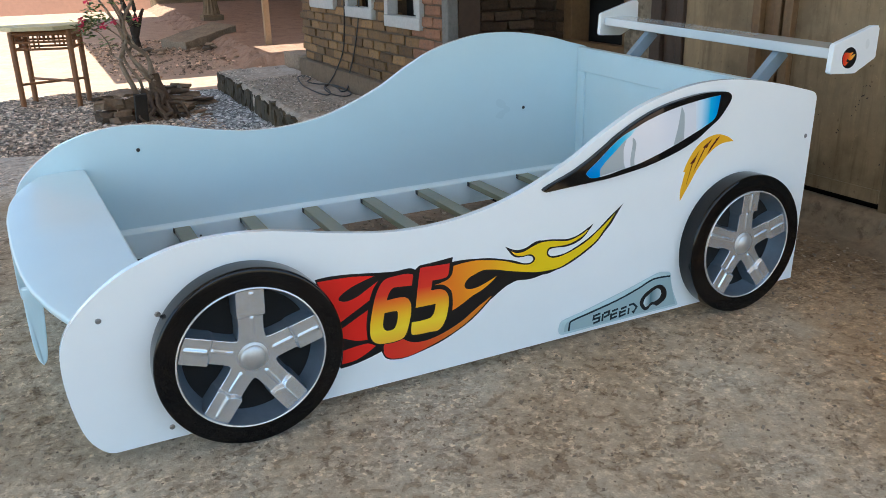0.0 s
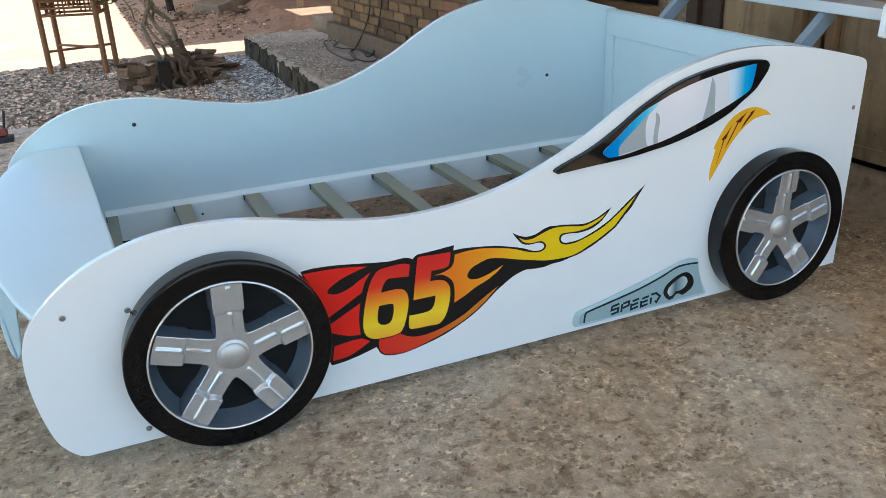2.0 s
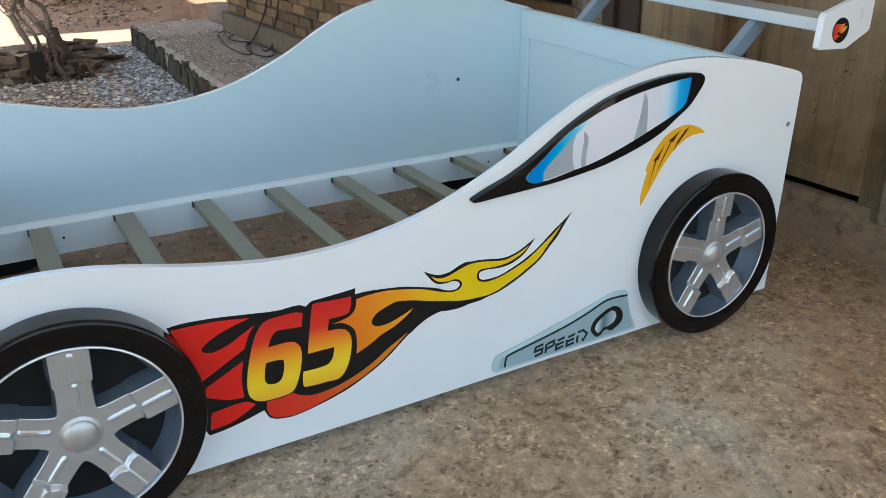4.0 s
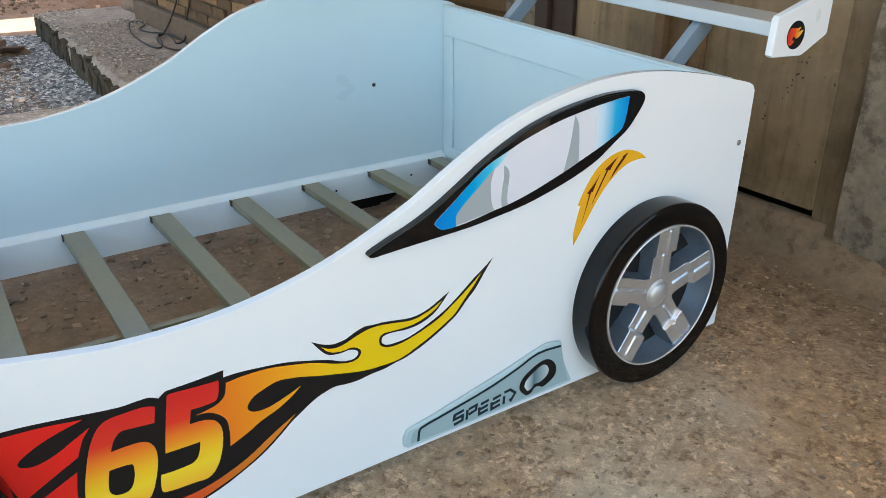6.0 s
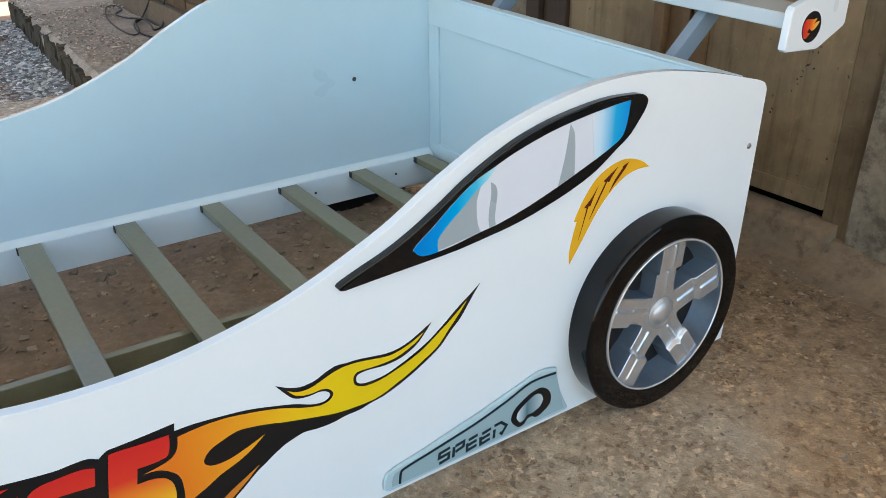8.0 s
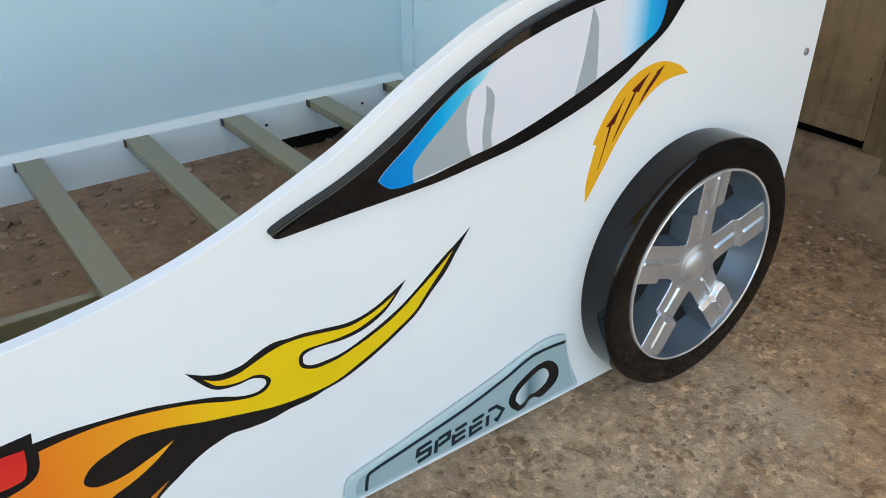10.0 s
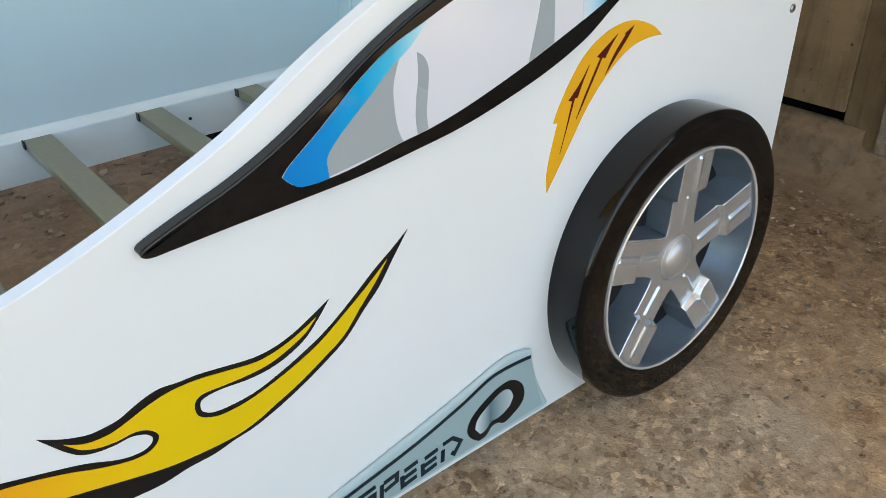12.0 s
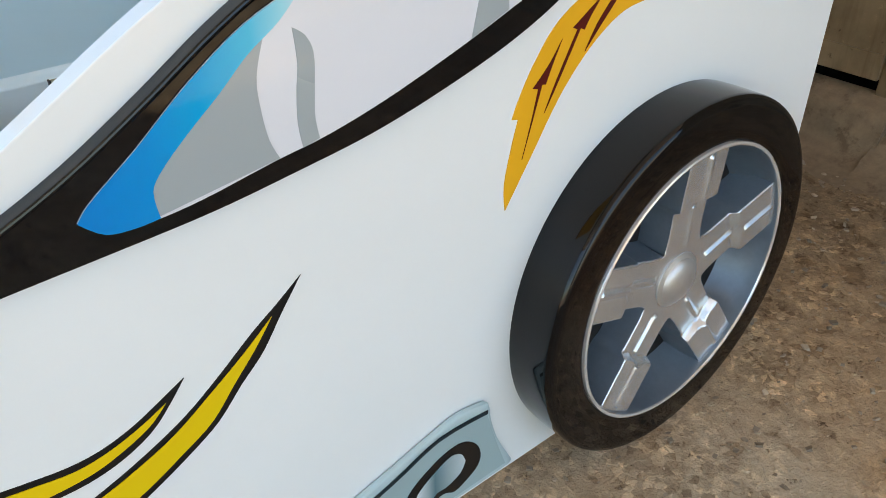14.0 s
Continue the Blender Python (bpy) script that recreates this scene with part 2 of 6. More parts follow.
def noise_colour(n, l, src, scale):
    return noise_node(n, l, src, scale, 3.0).node.outputs["Color"]


def floor_material(name, tone):
    """Worn concrete: a thin brown skim that has crumbled away in patches, leaving flakes, pits and small cracks."""
    m, n, l, p = nodes_of(name)
    at = n.new("ShaderNodeTexCoord").outputs["Object"]

    def warped(scale, detail, rough, bend):
        fac = noise_node(n, l, at, scale, detail, rough)
        fac.node.inputs["Distortion"].default_value = bend
        return fac

    c = ramp_node(n, l, noise_node(n, l, at, 1.6, 6.0, 0.62), [(0.34, tuple(v * tone for v in (0.320, 0.246, 0.165))), (0.5, tuple(v * tone for v in (0.390, 0.314, 0.224))), (0.64, tuple(v * tone for v in (0.425, 0.368, 0.285)))])
    where = n.new("ShaderNodeSeparateXYZ")
    l.new(at, where.inputs[0])
    # darker brown and less crumbled between x 2.35 and 2.85, by the doors
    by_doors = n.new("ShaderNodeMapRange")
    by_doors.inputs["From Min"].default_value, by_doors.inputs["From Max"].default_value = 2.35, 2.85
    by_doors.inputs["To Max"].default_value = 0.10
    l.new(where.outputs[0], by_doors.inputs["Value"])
    # x plus noise: the tone turns browner and darker towards high x
    dirt = n.new("ShaderNodeMath")
    dirt.operation = "MULTIPLY_ADD"
    dirt.inputs[1].default_value = 1.6
    l.new(noise_node(n, l, at, 1.1, 5.0, 0.6), dirt.inputs[0])
    l.new(where.outputs[0], dirt.inputs[2])
    c = mix_node(n, l, 1.0, c, ramp_node(n, l, span_node(n, l, dirt.outputs[0], 1.9, 2.95), [(0.0, (0.94, 0.985, 1.0)), (0.5, (0.95, 0.97, 0.96)), (1.0, (0.89, 0.785, 0.655))]), "MULTIPLY")
    gone = n.new("ShaderNodeMath")
    gone.operation = "SUBTRACT"
    l.new(warped(2.1, 6.0, 0.62, 0.6), gone.inputs[0])
    l.new(by_doors.outputs["Result"], gone.inputs[1])
    by_yard = n.new("ShaderNodeMapRange")
    by_yard.inputs["From Min"].default_value, by_yard.inputs["From Max"].default_value = 2.7, 3.1
    l.new(where.outputs[1], by_yard.inputs["Value"])
    c = mix_node(n, l, by_yard.outputs["Result"], c, (0.60, 0.53, 0.44))
    skim = ramp_node(n, l, gone.outputs[0], [(0.35, (0, 0, 0)), (0.46, (1, 1, 1))])
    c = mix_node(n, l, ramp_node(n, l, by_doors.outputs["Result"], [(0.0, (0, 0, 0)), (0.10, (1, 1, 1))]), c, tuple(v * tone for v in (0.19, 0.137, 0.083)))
    flakes = warped(38.0, 7.0, 0.72, 0.3)
    coarse = warped(12.0, 6.0, 0.66, 0.4)
    flaky = ramp_node(n, l, flakes, [(0.315, (0.32, 0.27, 0.23)), (0.375, (0.76, 0.72, 0.68)), (0.435, (0.95, 0.94, 0.93)), (0.54, (1.0, 1.0, 1.0)), (0.575, (1.18, 1.17, 1.15)), (0.66, (1.40, 1.38, 1.34))])
    c = mix_node(n, l, 0.5, c, ramp_node(n, l, coarse, [(0.33, (0.66, 0.61, 0.56)), (0.44, (0.95, 0.94, 0.92)), (0.54, (1.02, 1.02, 1.02)), (0.65, (1.16, 1.15, 1.13))]), "MULTIPLY")
    whole = mix_node(n, l, 0.7, c, flaky, "MULTIPLY")
    c = mix_node(n, l, skim, whole, mix_node(n, l, 1.0, c, flaky, "MULTIPLY"))
    # chipped levels of the skim, each with its own tone and a sharp lip
    level = warped(17.0, 3.5, 0.55, 0.5)
    steps = ramp_node(n, l, level, [(0.385, (0.62, 0.56, 0.50)), (0.395, (0.90, 0.88, 0.86)), (0.46, (0.95, 0.94, 0.93)), (0.47, (1.04, 1.03, 1.02)), (0.55, (1.0, 1.0, 1.0)), (0.56, (1.17, 1.15, 1.12)), (0.63, (1.10, 1.10, 1.09)), (0.64, (1.3, 1.28, 1.25))])
    c = mix_node(n, l, skim, c, mix_node(n, l, 0.8, c, steps, "MULTIPLY"))
    # crumbs set in the broken parts
    crumb_at = mix_node(n, l, 0.018, at, noise_colour(n, l, at, 55.0))
    crumb, joint = (n.new("ShaderNodeTexVoronoi") for _ in range(2))
    joint.feature = "DISTANCE_TO_EDGE"
    for v in (crumb, joint):
        v.inputs["Scale"].default_value = 88.0
        l.new(crumb_at, v.inputs["Vector"])
    tone_of = n.new("ShaderNodeSeparateColor")
    l.new(crumb.outputs["Color"], tone_of.inputs[0])
    crumbs = ramp_node(n, l, tone_of.outputs[0], [(0.0, (0.48, 0.43, 0.39)), (0.14, (0.82, 0.79, 0.76)), (0.6, (1.0, 1.0, 1.0)), (0.82, (1.16, 1.15, 1.13)), (1.0, (1.6, 1.57, 1.5))])
    seam = ramp_node(n, l, joint.outputs["Distance"], [(0.0, (0.50, 0.45, 0.41)), (0.09, (0.93, 0.92, 0.91)), (0.2, (1, 1, 1))])
    crumbs = mix_node(n, l, 0.4, crumbs, seam, "MULTIPLY")
    broken = ramp_node(n, l, warped(6.5, 5.0, 0.62, 0.5), [(0.41, (0, 0, 0)), (0.55, (0.85, 0.85, 0.85))])
    broken = mix_node(n, l, 1.0, broken, skim, "MULTIPLY")
    c = mix_node(n, l, broken, c, mix_node(n, l, 1.0, c, crumbs, "MULTIPLY"))
    spots = noise_node(n, l, at, 75.0, 3.0, 0.55)
    spot_tone = ramp_node(n, l, spots, [(0.25, (0.46, 0.40, 0.35)), (0.32, (1, 1, 1)), (0.66, (1, 1, 1)), (0.72, (1.25, 1.23, 1.2))])
    c = mix_node(n, l, 1.0, c, spot_tone, "MULTIPLY")
    grain = noise_node(n, l, at, 230.0, 3.0, 0.6)
    c = mix_node(n, l, 0.4, c, ramp_node(n, l, grain, [(0.3, (0.80, 0.78, 0.76)), (0.7, (1.14, 1.14, 1.13))]), "MULTIPLY")
    l.new(c, p.inputs["Base Color"])
    p.inputs["Roughness"].default_value = 0.9
    p.inputs["Specular IOR Level"].default_value = 0.25
    h = mix_node(n, l, 0.45, coarse, flakes)
    h = mix_node(n, l, 0.22, h, steps)
    h = mix_node(n, l, 0.14, h, mix_node(n, l, broken, (1, 1, 1), crumbs))
    h = mix_node(n, l, 0.2, h, spot_tone)
    h = mix_node(n, l, 0.10, h, grain)
    b = n.new("ShaderNodeBump")
    b.inputs["Strength"].default_value, b.inputs["Distance"].default_value = 1.0, 0.021
    l.new(h, b.inputs["Height"])
    l.new(b.outputs["Normal"], p.inputs["Normal"])
    return m


FLOOR = floor_material("worn_concrete_floor", 1.24)
SILL_CONCRETE = surface("trowelled_brown_concrete", (0.25, 0.178, 0.106), 0.85, 0.55, (5, 42), 0.8, stain=(0.13, 0.088, 0.05), stain_at=(0.53, 0.60))


# ---- mesh helpers ----
def part(name, bm, material, parent=None, label="", smooth=False):
    """Links a bmesh, given in world coordinates, as one mesh object, under parent if there is one."""
    mesh = bpy.data.meshes.new(name)
    bm.normal_update()
    bm.to_mesh(mesh)
    bm.free()
    for m in material if isinstance(material, (list, tuple)) else [material]:
        mesh.materials.append(m)
    if smooth:
        mesh.shade_smooth()
        mesh.set_sharp_from_angle(angle=radians(38 if smooth is True else smooth))
    ob = new(name, mesh)
    if smooth:
        even = ob.modifiers.new("even_normals", "WEIGHTED_NORMAL")
        even.weight, even.keep_sharp = 100, True
    if parent:
        bpy.context.view_layer.update()
        ob.parent = parent
        ob.matrix_parent_inverse = parent.matrix_world.inverted()
    if label:
        tagged(ob, label)
    return ob


def base(name, x, y, z, label, category, group="", kind=""):
    ob = new(name)
    ob.location = (x, y, z)
    ob.empty_display_size = 0.1
    bpy.context.view_layer.update()
    return tagged(ob, label, category, group, kind)


def box_bm(x0, x1, y0, y1, z0, z1, bevel=0.0, bm=None, seg=2):
    own = bm is None
    bm = bm or bmesh.new()
    made = bmesh.ops.create_cube(bm, size=1.0)["verts"]
    for v in made:
        v.co = Vector((x0 if v.co.x < 0 else x1, y0 if v.co.y < 0 else y1, z0 if v.co.z < 0 else z1))
    if bevel:
        edges = list({e for v in made for e in v.link_edges})
        bmesh.ops.bevel(bm, geom=edges, offset=bevel, segments=seg, affect="EDGES", profile=0.5)
    return bm


def smooth_outline(pts, steps=4, sharp=48, closed=True):
    """Rounds an outline through its points. Points marked with a third value stay corners, or, with no marks, those that turn by more than sharp degrees."""
    marks = {i for i, p in enumerate(pts) if len(p) > 2}
    pts = [Vector(p[:2]) for p in pts]
    k, out = len(pts), []

    def corner(i):
        if marks:
            return i in marks
        if not closed and i in (0, k - 1):
            return True
        a, b = pts[i] - pts[i - 1], pts[(i + 1) % k] - pts[i]
        return a.length < 1e-6 or b.length < 1e-6 or a.angle(b) > radians(sharp)

    for i in range(k if closed else k - 1):
        p1, p2 = pts[i], pts[(i + 1) % k]
        t1 = Vector((0, 0)) if corner(i) else (p2 - pts[i - 1]).normalized() * (p2 - p1).length
        t2 = Vector((0, 0)) if corner((i + 1) % k) else (pts[(i + 2) % k] - p1).normalized() * (p2 - p1).length
        for s in range(steps):
            u = s / steps
            h = (2 * u**3 - 3 * u**2 + 1, u**3 - 2 * u**2 + u, -2 * u**3 + 3 * u**2, u**3 - u**2)
            out.append(p1 * h[0] + t1 * h[1] + p2 * h[2] + t2 * h[3])
    if not closed:
        out.append(pts[-1])
    return out


def board_bm(outline, y0, y1, bevel=0.0, holes=(), seg=2):
    """A flat board: an outline in x and z, from y0 (front) to y1, with rounded edges and holes through it."""
    bm = bmesh.new()
    if not holes:
        front = [bm.verts.new((p[0], y0, p[1])) for p in outline]
        back = [bm.verts.new((p[0], y1, p[1])) for p in outline]
        k = len(outline)
        f = bm.faces.new(front)
        bm.faces.new(back[::-1])
        rim = [bm.faces.new((front[i], back[i], back[(i + 1) % k], front[(i + 1) % k])) for i in range(k)]
        bmesh.ops.recalc_face_normals(bm, faces=bm.faces)
        if bevel:
            edges = [e for e in bm.edges if (e.verts[0].co.y - e.verts[1].co.y) ** 2 < 1e-12]
            bmesh.ops.bevel(bm, geom=edges, offset=bevel, segments=seg, affect="EDGES", profile=0.5)
        bmesh.ops.triangulate(bm, faces=[f for f in bm.faces if len(f.verts) > 4])
        return bm
    loops = [outline, *holes]
    edges = []
    rims = []
    for loop in loops:
        vs = [bm.verts.new((p[0], y0, p[1])) for p in loop]
        rims.append(vs)
        edges += [bm.edges.new((vs[i], vs[(i + 1) % len(vs)])) for i in range(len(vs))]
    bmesh.ops.triangle_fill(bm, use_beauty=True, edges=edges)
    made = bmesh.ops.extrude_face_region(bm, geom=bm.faces[:])
    for v in made["geom"]:
        if isinstance(v, bmesh.types.BMVert):
            v.co.y = y1
    bmesh.ops.recalc_face_normals(bm, faces=bm.faces)
    return bm


def tube_bm(pts, radius, sides=8, bm=None, taper=1.0):
    """A round rod along points; taper: how thick its end is."""
    bm = bm or bmesh.new()
    pts = [Vector(p) for p in pts]
    rings = []
    for i, p in enumerate(pts):
        d = (pts[min(i + 1, len(pts) - 1)] - pts[max(i - 1, 0)]).normalized()
        q = d.to_track_quat("Z", "Y")
        r = radius * (1 + (taper - 1) * i / (len(pts) - 1))
        rings.append([bm.verts.new(p + q @ Vector((r * math.cos(2 * math.pi * s / sides), r * math.sin(2 * math.pi * s / sides), 0))) for s in range(sides)])
    for a, b in zip(rings, rings[1:]):
        for s in range(sides):
            bm.faces.new((a[s], a[(s + 1) % sides], b[(s + 1) % sides], b[s]))
    bm.faces.new(rings[0][::-1])
    bm.faces.new(rings[-1])
    return bm


def curve_points(pts, steps=5):
    """Points along a smooth line through pts, in space."""
    pts = [Vector(p) for p in pts]
    out = []
    for i in range(len(pts) - 1):
        a, b = pts[i], pts[i + 1]
        ta = (b - pts[max(i - 1, 0)]) * 0.5
        tb = (pts[min(i + 2, len(pts) - 1)] - a) * 0.5
        for s in range(steps):
            u = s / steps
            out.append(a * (2 * u**3 - 3 * u**2 + 1) + ta * (u**3 - 2 * u**2 + u) + b * (-2 * u**3 + 3 * u**2) + tb * (u**3 - u**2))
    return out + [pts[-1]]


def lathe_bm(profile, cx, cz, segments=72, bm=None):
    """Turns a profile of (radius, y) about the y axis through (cx, cz)."""
    bm = bm or bmesh.new()
    rings = []
    for r, y in profile:
        if r < 1e-6:
            rings.append([bm.verts.new((cx, y, cz))])
        else:
            rings.append([bm.verts.new((cx + r * math.cos(2 * math.pi * s / segments), y, cz + r * math.sin(2 * math.pi * s / segments))) for s in range(segments)])
    for a, b in zip(rings, rings[1:]):
        for s in range(segments):
            t = (s + 1) % segments
            quad = [a[0] if len(a) == 1 else a[s], a[0] if len(a) == 1 else a[t], b[0] if len(b) == 1 else b[t], b[0] if len(b) == 1 else b[s]]
            bm.faces.new(list(dict.fromkeys(quad)))
    bmesh.ops.recalc_face_normals(bm, faces=bm.faces)
    return bm


def stone_bm(bm, at, size, rng, squash=0.6):
    """One broken stone: a rough lump with flat facets."""
    made = bmesh.ops.create_icosphere(bm, subdivisions=1, radius=1.0)["verts"]
    turn = Euler((rng.uniform(0, 6.3), rng.uniform(0, 6.3), rng.uniform(0, 6.3))).to_matrix()
    sx, sy, sz = (size * rng.uniform(0.6, 1.2) for _ in range(3))
    spin = Euler((0, 0, rng.uniform(0, 6.3))).to_matrix()
    for v in made:
        c = turn @ (v.co * rng.uniform(0.75, 1.15))
        v.co = Vector(at) + spin @ Vector((c.x * sx, c.y * sy, c.z * sz * squash))
    return bm


FLOOR_Z = -0.004


def floor_height(x, y):
    return FLOOR_Z + 0.004 * noise.noise((x * 1.7, y * 1.7, 0)) - 0.002 + 0.047 * max(0.0, 1 - abs(y - 1.3) / 0.95) ** 1.3 + 0.0022 * noise.noise((x * 13, y * 13, 2.0)) + 0.0018 * noise.noise((x * 29, y * 29, 5.0))


# ---- ground and floor ----
bm = bmesh.new()
bmesh.ops.create_grid(bm, x_segments=40, y_segments=40, size=1.0)
for v in bm.verts:
    v.co = Vector((math.copysign(abs(v.co.x) ** 3, v.co.x) * 600 + 1, math.copysign(abs(v.co.y) ** 3, v.co.y) * 600 + 5, -0.06))
tagged(part("ground", bm, EARTH), "bare red-brown earth yard around the workshop", "ground", kind="structure")

bm = bmesh.new()
bmesh.ops.create_grid(bm, x_segments=300, y_segments=360, size=0.5)
for v in bm.verts:
    x, y = v.co.x * 6.4 + 0.4, v.co.y * 8.0 - 0.25
    rim = abs(v.co.x) > 0.499 or abs(v.co.y) > 0.499
    v.co = Vector((x, y + (0.06 * noise.noise((x * 2.1, 3.0, 0)) - 0.3 * (x - 0.6) if y > 3.6 else 0), -0.08 if rim else floor_height(x, y)))
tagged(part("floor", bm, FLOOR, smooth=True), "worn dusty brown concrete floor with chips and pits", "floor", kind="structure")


# loose soil under the bed
SOIL = surface("dark_loose_soil", (0.36, 0.27, 0.185), 0.95, 0.5, (7, 50), 1.0, stain=(0.22, 0.16, 0.105), stain_at=(0.47, 0.62), bump_scale=28)
bm = bmesh.new()
bmesh.ops.create_grid(bm, x_segments=150, y_segments=90, size=0.5)
for v in bm.verts:
    x, y = 1.28 + v.co.x * 2.05, 0.76 + v.co.y * 1.44
    edge = min(0.5 - abs(v.co.x), 0.5 - abs(v.co.y)) * 2
    x += 0.05 * noise.noise((y * 6, 1.0, 0)) * (abs(v.co.x) > 0.4)
    y += 0.04 * noise.noise((x * 7, 4.0, 0)) * (abs(v.co.y) > 0.4)
    rise = 0.047 * max(0.0, 1 - abs(y - 1.3) / 0.95) ** 1.3
    v.co = Vector((x, y, FLOOR_Z + rise - 0.012 + 0.026 * min(1.0, edge / 0.08) + 0.003 * noise.noise((x * 11, y * 11, 7.0)) + 0.002 * noise.noise((x * 27, y * 27, 9.0))))
tagged(part("soil_patch", bm, SOIL, smooth=True), "dark loose soil lying on the floor under the bed", "soil", kind="structure")


# ---- gravel ----
def gravel(name, x0, x1, y0, y1, count, size, material, label, seed):
    """A bed of loose stones, too many to count."""
    rng = np.random.default_rng(seed)
    vs = np.array([(x, y, z) for x in (-1, 1) for y in (-1, 1) for z in (-1, 1)], dtype=float) * 0.72
    fs = np.array([(0, 1, 3, 2), (4, 6, 7, 5), (0, 4, 5, 1), (2, 3, 7, 6), (0, 2, 6, 4), (1, 5, 7, 3)])
    k = len(vs)
    all_v, all_f = [], []
    for i in range(count):
        s = size * (0.4 + 1.5 * rng.uniform(0, 1) ** 2.2) * np.array([rng.uniform(0.7, 1.3), rng.uniform(0.7, 1.5), rng.uniform(0.25, 0.6)])
        a = rng.uniform(0, 6.283)
        t = rng.uniform(-0.5, 0.5)
        p = vs * rng.uniform(0.45, 1.25, (k, 3)) * s
        p = p @ np.array([[math.cos(a), -math.sin(a), 0], [math.sin(a), math.cos(a), 0], [0, 0, 1]])
        p = p @ np.array([[1, 0, 0], [0, math.cos(t), -math.sin(t)], [0, math.sin(t), math.cos(t)]])
        x, y = rng.uniform(x0, x1), rng.uniform(y0, y1)
        z = -0.035 + 0.03 * noise.noise((x * 1.5, y * 1.5, 4.0)) + rng.uniform(0, size * 0.9)
        all_v.append(p + np.array([x, y, z]))
        all_f.append(fs + i * k)
    mesh = bpy.data.meshes.new(name)
    mesh.from_pydata(np.concatenate(all_v).tolist(), [], np.concatenate(all_f).tolist())
    mesh.materials.append(material)
    return tagged(new(name, mesh), label, "gravel", kind="stuff")


def island_gravel(name, tint, tones=((0.0, 0.03), (0.3, 0.10), (0.6, 0.24), (0.85, 0.38), (1.0, 0.62))):
    m, n, l, p = nodes_of(name)
    r = n.new("ShaderNodeNewGeometry").outputs["Random Per Island"]
    c = ramp_node(n, l, r, [(at, tuple(v * c for c in tint)) for at, v in tones])
    at = n.new("ShaderNodeTexCoord").outputs["Object"]
    c = mix_node(n, l, 0.2, c, ramp_node(n, l, noise_node(n, l, at, 70, 5), [(0.3, tuple(0.12 * c for c in tint)), (0.7, tuple(0.36 * c for c in tint))]))
    l.new(c, p.inputs["Base Color"])
    p.inputs["Roughness"].default_value = 0.9
    return m


STONES = island_gravel("brown_gravel_chips", (2.05, 1.60, 1.20))
CRUMBS = island_gravel("floor_crumbs", (1.0, 0.78, 0.54), ((0.0, 0.17), (0.5, 0.29), (0.9, 0.40), (1.0, 0.56)))
EARTH_CRUMBS = island_gravel("earth_crumbs", (1.6, 1.08, 0.72))
STEP_CHIPS = island_gravel("step_chips", (1.6, 1.35, 1.08), ((0.0, 0.10), (0.4, 0.22), (0.8, 0.38), (1.0, 0.5)))
BLUE_STONES = island_gravel("grey_gravel_chips", (1.75, 1.70, 1.60))
gravel("gravel_bed", -2.2, 1.35, 3.5, 6.75, 60000, 0.0108, STONES, "loose brown crushed gravel beside the workshop floor", 3)
gravel("gravel_strip", 1.1, 1.72, 3.3, 6.4, 15000, 0.0108, BLUE_STONES, "blue-grey crushed gravel along the concrete step", 6)
gravel("earth_rubble", 0.9, 5.0, 7.6, 12.5, 4500, 0.014, EARTH_CRUMBS, "scattered stones and rubble on red earth", 5)

# ---- raised concrete step along the house ----
bm = bmesh.new()
bmesh.ops.create_grid(bm, x_segments=24, y_segments=90, size=0.5)
for v in bm.verts:
    x, y = 1.65 + (v.co.x + 0.5) * 0.72, 2.3 + (v.co.y + 0.5) * 3.95
    x += 0.03 * (y - 3.3) * (0.5 - v.co.x)
    rim = v.co.x < -0.499 or v.co.y > 0.499
    x += 0.03 * noise.noise((5.0, y * 5, 0)) + 0.015 * noise.noise((1.0, y * 19, 0)) if v.co.x < -0.45 else 0
    v.co = Vector((x, y, 0.155 + 0.010 * noise.noise((x * 9, y * 9, 0)) - (0.014 if rim else 0)))
rim_edges = [e for e in bm.edges if e.is_boundary]
made = bmesh.ops.extrude_edge_only(bm, edges=rim_edges)
for v in made["geom"]:
    if isinstance(v, bmesh.types.BMVert):
        v.co.z = -0.07
        v.co.x += 0.02 * noise.noise((v.co.y * 7, 2.0, 0))
tagged(part("concrete_step", bm, SLAB), "raised pebbly concrete walkway slab with a crumbling edge", "step", kind="structure")


# loose crumbs on the workshop floor
def floor_crumbs():
    grit = gravel("floor_grit", -0.6, 3.0, -1.7, 0.6, 7500, 0.0036, CRUMBS, "loose crumbs and grit on the concrete floor", 14)
    more = gravel("floor_grit", 0.3, 2.9, 0.2, 1.45, 1500, 0.0042, CRUMBS, "loose crumbs and dirt under the bed", 15)
    lumps = gravel("floor_rubble", 0.4, 2.3, 0.92, 1.3, 420, 0.011, CRUMBS, "broken lumps of dry earth under the bed", 16)
    for ob, lift in ((grit, 0.032), (more, 0.048), (lumps, 0.040)):
        for v in ob.data.vertices:
            v.co.z += lift - 0.03 * noise.noise((v.co.x * 1.5, v.co.y * 1.5, 4.0)) + 0.047 * max(0.0, 1 - abs(v.co.y - 1.3) / 0.95) ** 1.3


floor_crumbs()


